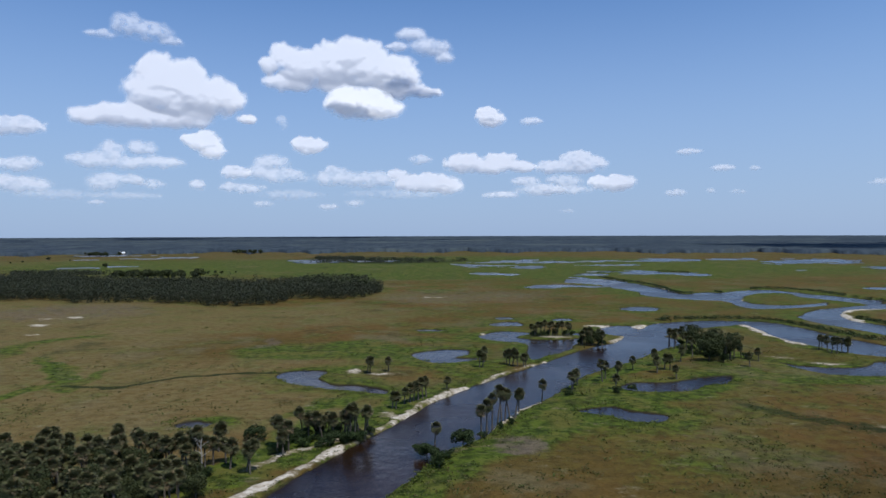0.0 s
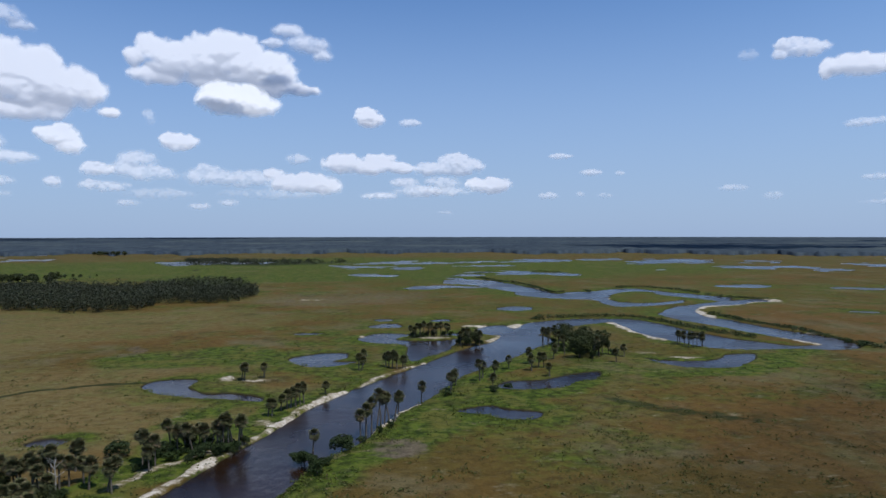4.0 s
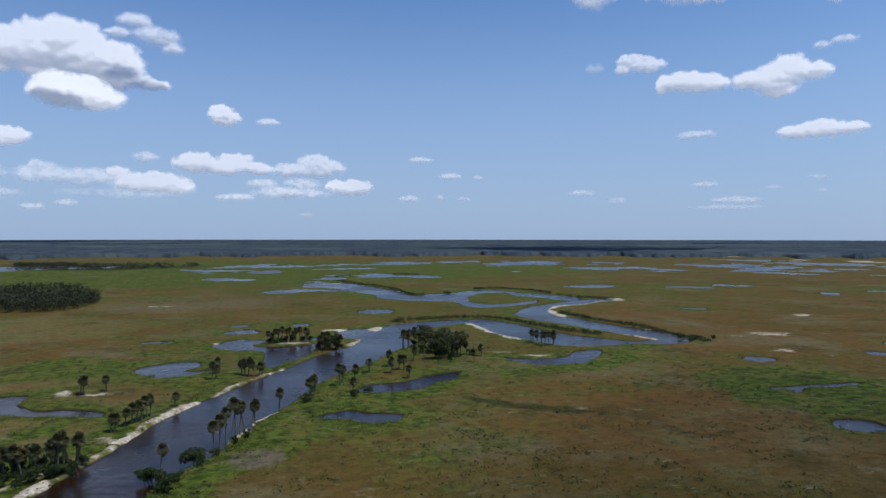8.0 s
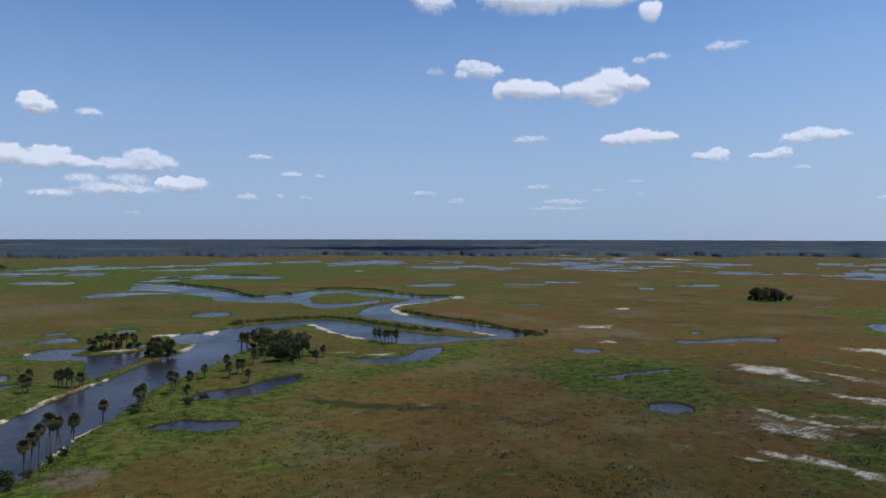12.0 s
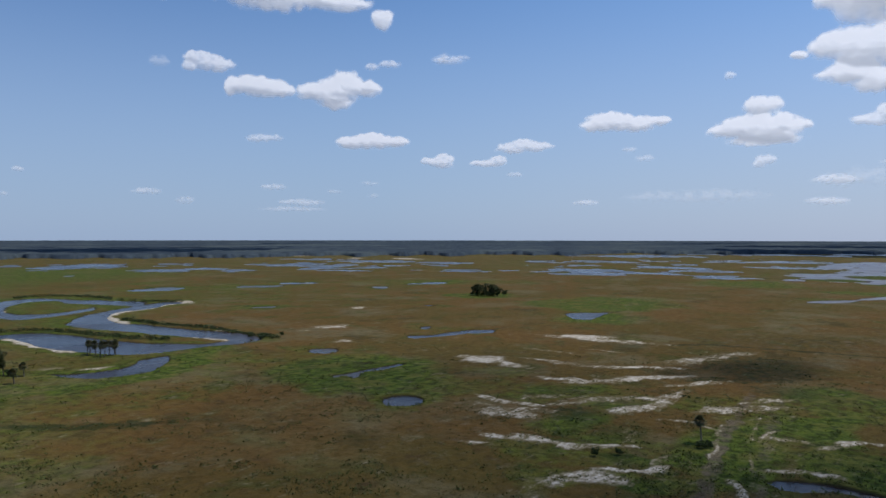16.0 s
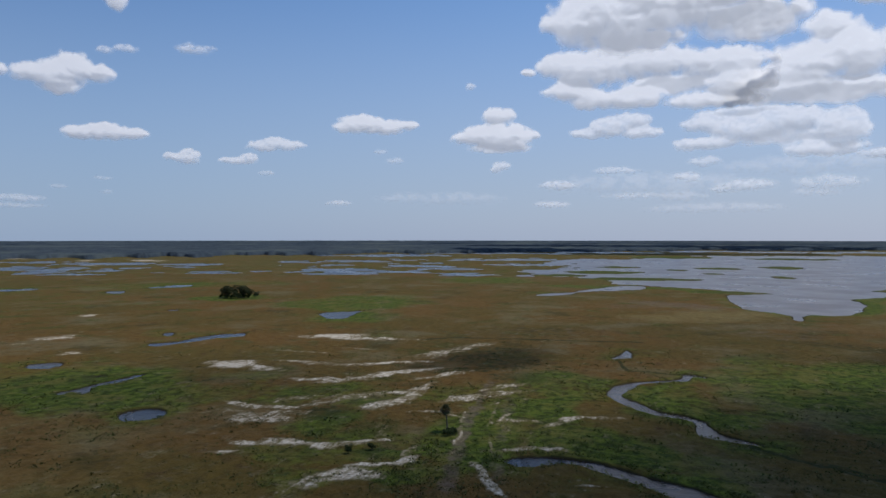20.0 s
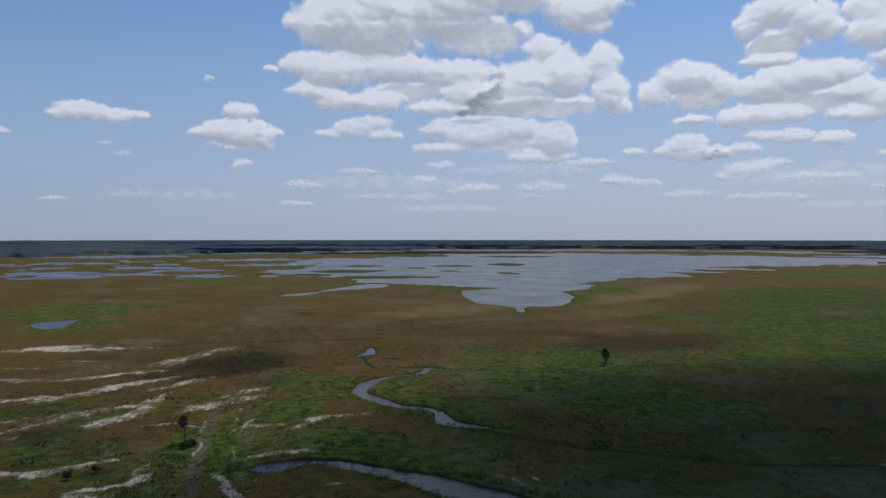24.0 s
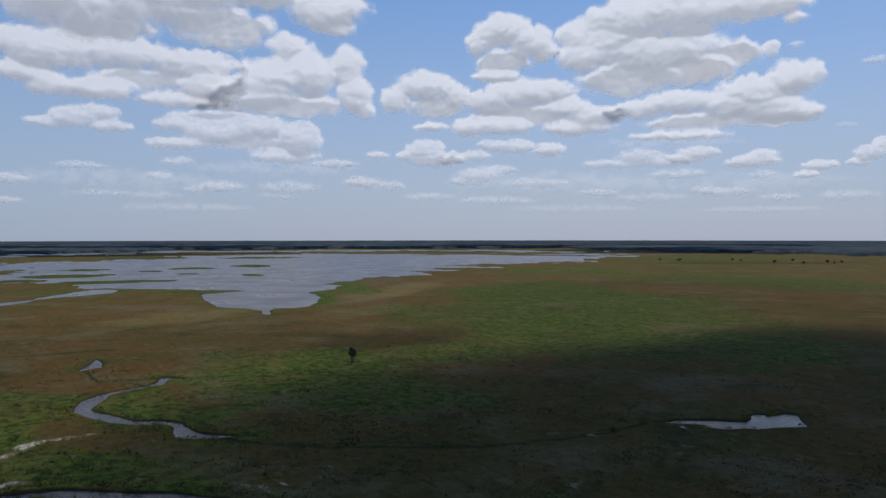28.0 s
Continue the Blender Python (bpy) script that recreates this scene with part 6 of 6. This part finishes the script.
plant(BUSHES, [(-3.5, 150.5, 3.3), (-1.5, 147.5, 3.2), (4.5, 159.0, 4.4), (-1.0, 144.0, 3.4), (-5.0, 153.0, 2.8), (-4.2, 151.5, 3.0), (1.0, 149.5, 2.0), (5.4, 160.0, 3.0),
              (9, 165, 1.8), (14, 172.5, 1.6), (17, 176.5, 1.7), (-43.5, 163.5, 4.2), (-22, 161.5, 3.0), (-26, 162, 2.6), (-19.5, 162.5, 2.8), (-47, 139, 2.4), (52, 211, 2.4), (57, 214, 2.2), (37, 208, 2.0), (167.5, 46.5, 2.2),
              (169, 45, 1.8), (152, 60, 1.6), (148, 64, 1.8), (238, 266, 2.0), (232, 272, 2.2), (226, 275, 2.0)],
      "bushes along the water", "dark green bush at the water's edge", "bush", 3.6)
plant_palms([(170.0, 47.0, 7.0)], "palms of the sand scars", "solitary cabbage palm among pale sand scars")
plant_palms([(262.0, -82.0, 6.2), (267.0, -84.0, 5.0)], "palms on the open marsh", "thin cabbage palm alone on the green marsh")
plant(FAR_OAK, [(-690, 1130, 4.5), (-705, 1265, 6.7), (-695, 1170, 4.0), (-465, 975, 7.5), (-650, 1235, 4.2), (-275, 830, 4.8), (-270, 840, 4.6), (-260, 830, 4.2), (-250, 855, 3.2), (-805, 1595, 7.2)],
      "lone trees to the north", "lone dark tree far out on the pale marsh", "tree", 8.5)
plant(FAR_OAK, [(1115, -1005, 5.6), (1095, -1040, 5.0), (1050, -1135, 5.0), (1020, -1125, 4.8), (925, -1105, 5.8), (975, -1215, 5.5), (865, -1105, 5.0), (885, -1195, 6.4), (860, -1180, 5.1), (875, -1220, 5.1), (1075, -1015, 4.2)],
      "lone trees to the south", "lone tree on the far sunlit pasture", "tree", 8.5)
for corners, count, seed in (([(-345, 735), (-262, 735), (-255, 765), (-340, 770)], 26, 41), ([(-750, 1460), (-690, 1460), (-690, 1530), (-750, 1530)], 16, 42), ([(-490, 1630), (-420, 1630), (-420, 1680), (-490, 1680)], 14, 43)):
    plant(FAR_OAK, scatter_in(corners, count, 6.0, seed, 8.0, 11.0), "trees of the northern clumps", "dark tree in a far clump on open marsh", "tree", 8.5)


def dead_tree(x, y, height):
    rng = np.random.RandomState(77)
    pieces = [tube([(0, 0, -0.3), (0.1, 0, height * 0.5), (-0.1, 0.1, height * 0.8), (0.1, 0, height)], [0.2, 0.14, 0.09, 0.03], 6)]
    tree = new("dead_tree")
    part("trunk", mesh_from("snag_trunk", *pieces[0], DEAD_WOOD, True), tree)
    for i in range(13):
        h, az, reach = height * rng.uniform(0.4, 0.95), rng.uniform(0, 6.28), rng.uniform(1.0, 2.4)
        d = np.array([math.cos(az), math.sin(az), 0.0])
        a = np.array([0.02, 0.02, h])
        v, f = tube([a, a + d * reach * 0.5 + (0, 0, 0.35 * reach), a + d * reach + (0, 0, 0.6 * reach)], [0.07, 0.045, 0.015], 5)
        part("branch", mesh_from("snag_branch", v, f, DEAD_WOOD, True), tree)
    tree.matrix_basis = pose(x, y, 0)
    tagged(tree, "bleached leafless dead tree at the grove's edge", "dead tree")


dead_tree(-48.2, 140.0, 7.4)
for base in [b for bs in PALMS.values() for b in bs] + OAKS + BUSHES + FAR_OAK:
    for o in (*base.children_recursive, base):
        bpy.data.objects.remove(o)


# ---- a long white barn far to the north ----
def far_barn(x, y, length, width, eaves, ridge, turn):
    barn = new("barn")
    L, W = length / 2, width / 2
    box = bmesh.new()
    bmesh.ops.create_cube(box, size=1.0)
    bmesh.ops.scale(box, vec=(length, width, eaves), verts=box.verts)
    bmesh.ops.translate(box, vec=(0, 0, eaves / 2 - 0.1), verts=box.verts)
    me = bpy.data.meshes.new("barn_wall")
    box.to_mesh(me)
    box.free()
    me.materials.append(BARN_WALL)
    part("wall", me, barn, "pale boarded barn wall")
    for side in (-1, 1):
        v = [(-L - 0.5, side * (W + 0.6), eaves - 0.3), (L + 0.5, side * (W + 0.6), eaves - 0.3), (L + 0.5, 0, ridge), (-L - 0.5, 0, ridge)]
        v += [(p[0], p[1], p[2] + 0.2) for p in v]
        q = [(0, 1, 2, 3), (4, 7, 6, 5), (0, 4, 5, 1), (1, 5, 6, 2), (2, 6, 7, 3), (3, 7, 4, 0)]
        part("roof_slope", mesh_from("barn_roof", v, q, BARN_ROOF), barn, "white metal roof")
    for i in range(5):
        gate = bmesh.new()
        bmesh.ops.create_cube(gate, size=1.0)
        bmesh.ops.scale(gate, vec=(2.8, 0.12, 2.6), verts=gate.verts)
        bmesh.ops.translate(gate, vec=(-L + length * (i + 0.5) / 5, -W - 0.05, 1.25), verts=gate.verts)
        me = bpy.data.meshes.new("barn_door")
        gate.to_mesh(me)
        gate.free()
        me.materials.append(DEAD_WOOD)
        part("door", me, barn)
    barn.matrix_basis = pose(x, y, 0, 0, 0, turn)
    tagged(barn, "long white-roofed barn far off on the marsh", "barn")


BARN_WALL = bark_material("barn_wall", (0.42, 0.41, 0.38), (0.55, 0.54, 0.50))
BARN_ROOF = bark_material("barn_roof", (0.66, 0.66, 0.64), (0.78, 0.78, 0.76))
far_barn(-735, 1640, 25, 10, 3.4, 6.0, 8)


# ---- the northern wood: uncounted trees in one body ----
def build_wood():
    rng = np.random.RandomState(51)
    edge = np.array([(-53, 526), (-66, 510), (-78, 505), (-98, 514), (-115, 474), (-132, 453), (-169, 476), (-207, 485), (-246, 486), (-294, 508), (-345, 500), (-470, 640), (-405, 705), (-310, 660), (-231, 638), (-151, 622), (-120, 668), (-72, 645), (-51, 580)], float)
    edge = curve_through(edge, 4)
    q = rng.uniform(edge.min(0), edge.max(0), (12000, 2))
    d = signed(edge, q[:, 0], q[:, 1]) + 8 * rough(q[:, 0], q[:, 1], 25.0, 52, 2)
    q = q[d < -1][:2700]
    centres, sizes = [], []
    for x, y in q:
        h, w = rng.uniform(7.0, 11.5), rng.uniform(2.6, 4.4)
        if rng.uniform() < 0.05:
            h *= 1.35
        n = 110
        v = rng.normal(size=(n, 3))
        v /= np.linalg.norm(v, axis=1)[:, None]
        v *= rng.uniform(0.6, 1.0, (n, 1))
        centres.append(np.stack([x + v[:, 0] * w, y + v[:, 1] * w, np.maximum(0.3, h * 0.52 + v[:, 2] * h * 0.52)], 1))
        sizes.append(np.full(n, rng.uniform(0.5, 0.9)))
    v, f = scatter_leaves(np.concatenate(centres), np.concatenate(sizes), rng, 0.2)
    tagged(new("woodland", mesh_from("woodland", v, f, WOOD_LEAF)), "dense low grey-green woodland on the marsh's far side", "woods", kind="stuff")


build_wood()


def low_wood(name, label, outlines, count, low, high, seed, material):
    """Uncounted low trees inside outlines, in one body."""
    rng, c, sizes = np.random.RandomState(seed), [], []
    for corners in outlines:
        for x, y, h in scatter_in(corners, count, 5.0, seed, low, high):
            v = rng.normal(size=(40, 3))
            v /= np.linalg.norm(v, axis=1)[:, None]
            c.append(np.stack([x + v[:, 0] * 4.0, y + v[:, 1] * 4.0, np.maximum(0.2, 0.5 * h + v[:, 2] * 0.5 * h)], 1))
            sizes.append(np.full(40, 1.3))
    v, f = scatter_leaves(np.concatenate(c), np.concatenate(sizes), rng, 0.2)
    tagged(new(name, mesh_from(name, v, f, material)), label, "woods", kind="stuff")


low_wood("marsh_woods", "strips of low dark woods on the far marsh", [
    [(-255, 1120), (-165, 1130), (-40, 1125), (50, 1160), (45, 1285), (-45, 1320), (-175, 1330)],
    [(-230, 1280), (-145, 1275), (-155, 1360), (-245, 1365)],
    [(-485, 800), (-415, 815), (-395, 835), (-435, 865), (-520, 855)]], 130, 3.0, 5.5, 54, WOOD_LEAF)
low_wood("oak_copse", "greener oak copse on the woodland's eastern edge", [
    [(-120, 610), (-92, 575), (-62, 560), (-58, 585), (-80, 625), (-110, 640)]], 60, 10.0, 13.0, 55, OAK_LEAF)


# ---- marsh grass, reeds and scrub: uncounted ----
def build_growth(name, label, material, count, seed, chance, low, high, blades, size, spread, reach=(118, 430)):
    """Tufts scattered over the seen marsh, kept where chance(x, y) says."""
    rng = np.random.RandomState(seed)
    u = rng.uniform(size=(count, 2))
    r = 1 / (1 / reach[0] + (1 / reach[1] - 1 / reach[0]) * u[:, 0])
    a = np.radians(-35 + 186 * u[:, 1])
    x, y = r * np.sin(a), r * np.cos(a)
    keep = rng.uniform(size=count) < chance(x, y)
    keep &= water_depth(x, y) > 0.8
    x, y, r = x[keep], y[keep], r[keep]
    h = rng.uniform(low, high, len(x))
    grow = rng.normal(size=(len(x), blades, 3))
    grow /= np.linalg.norm(grow, axis=2)[:, :, None]
    w = rng.uniform(*spread, len(x))
    c = np.stack([x[:, None] + grow[:, :, 0] * w[:, None], y[:, None] + grow[:, :, 1] * w[:, None], 0.1 + np.abs(grow[:, :, 2]) * h[:, None]], -1).reshape(-1, 3)
    v, f = scatter_leaves(c, np.repeat(size * rng.uniform(0.7, 1.3, len(x)), blades), rng, 0.25)
    tagged(new(name, mesh_from(name, v, f, material)), label, name.replace("_", " "), kind="stuff")


def green_at(x, y):
    return cover("green", x, y) + 0.10 * ramp(0.2, 0.6, rough(x, y, 40.0, 61, 3))


build_growth("scrub", "scattered low dark scrub on the green marsh", SHRUB_LEAF, 13000, 62,
             lambda x, y: np.clip(1.3 * np.clip(green_at(x, y), 0, 1), 0, 1) * ramp(0.02, 0.4, rough(x, y, 8.0, 63, 3)) + 0.35 * np.clip(cover("scrub", x, y), 0, 1), 0.15, 0.5, 14, 0.34, (0.8, 3.0), (118, 520))
build_growth("heath", "small dark bushes dotted over dry marsh", SHRUB_DARK, 1500, 67,
             lambda x, y: 0.002 + 0.07 * ramp(0.45, 0.7, rough(x, y, 26.0, 68, 3)) + 0.3 * np.clip(cover("scrub", x, y), 0, 1), 0.25, 0.7, 34, 0.36, (1.0, 3.2), (118, 600))
build_growth("grass_tufts", "rust and olive tufts of marsh grass", GRASS, 46000, 64,
             lambda x, y: 0.10 + 0.7 * ramp(0.0, 0.5, rough(x, y, 14.0, 65, 3)), 0.15, 0.5, 8, 0.28, (0.4, 1.3), (118, 330))
build_growth("reeds", "fringe of reeds along the water", SHRUB_LEAF, 90000, 66,
             lambda x, y: 0.8 * ramp(5.0, 1.2, water_depth(x, y)) * ramp(0.5, 0.15, cover("sand", x, y)), 0.3, 0.9, 8, 0.3, (0.4, 1.1), (118, 650))


def thicket(name, label, lines, width, low, high, seed):
    """Dense low growth along lines of places: one body of uncounted stems."""
    rng, c, sizes = np.random.RandomState(seed), [], []
    for points in lines:
        p = curve_through(points, 8)[: 8 * (len(points) - 1) + 1]
        for a, b in zip(p, p[1:]):
            n = int(math.hypot(*(b - a)) * 1.5) + 1
            s = rng.uniform(size=(n, 1))
            q = a + (b - a) * s + rng.normal(size=(n, 2)) * width * 0.35
            h = rng.uniform(low, high, n) * (0.65 + 0.5 * rough(q[:, 0], q[:, 1], 14.0, seed, 2))
            grow = rng.normal(size=(n, 14, 3))
            grow /= np.linalg.norm(grow, axis=2)[:, :, None]
            c.append(np.concatenate([q[:, None] + grow[:, :, :2] * 1.1, 0.1 + np.abs(grow[:, :, 2:]) * h[:, None, None]], -1).reshape(-1, 3))
            sizes.append(np.full(n * 14, 0.55))
    c, sizes = np.concatenate(c), np.concatenate(sizes)
    dry = water_depth(c[:, 0], c[:, 1]) > -0.6
    v, f = scatter_leaves(c[dry], sizes[dry], rng, 0.2)
    tagged(new(name, mesh_from(name, v, f, SHRUB_DARK)), label, name.replace("_", " "), kind="stuff")


thicket("bank_thicket", "dark thicket crowning the river's cut banks", [
    [(122, 381), (137, 390), (156, 392), (173, 389), (183, 372), (187, 345), (190, 320), (193, 303)],
    [(231, 390), (231, 357), (234, 333), (235, 310), (232, 288), (233, 277)],
    [(296, 512), (301, 498), (310, 483), (321, 474)],
    [(260, 591), (282, 597), (298, 577), (298, 529)],
    [(170, 755), (180, 695), (191, 639), (187, 583), (193, 556), (221, 571)],
    [(185, 840), (250, 870), (290, 840)],
    [(225, 268), (233, 269), (230, 262)]], 4.0, 1.2, 2.6, 70)
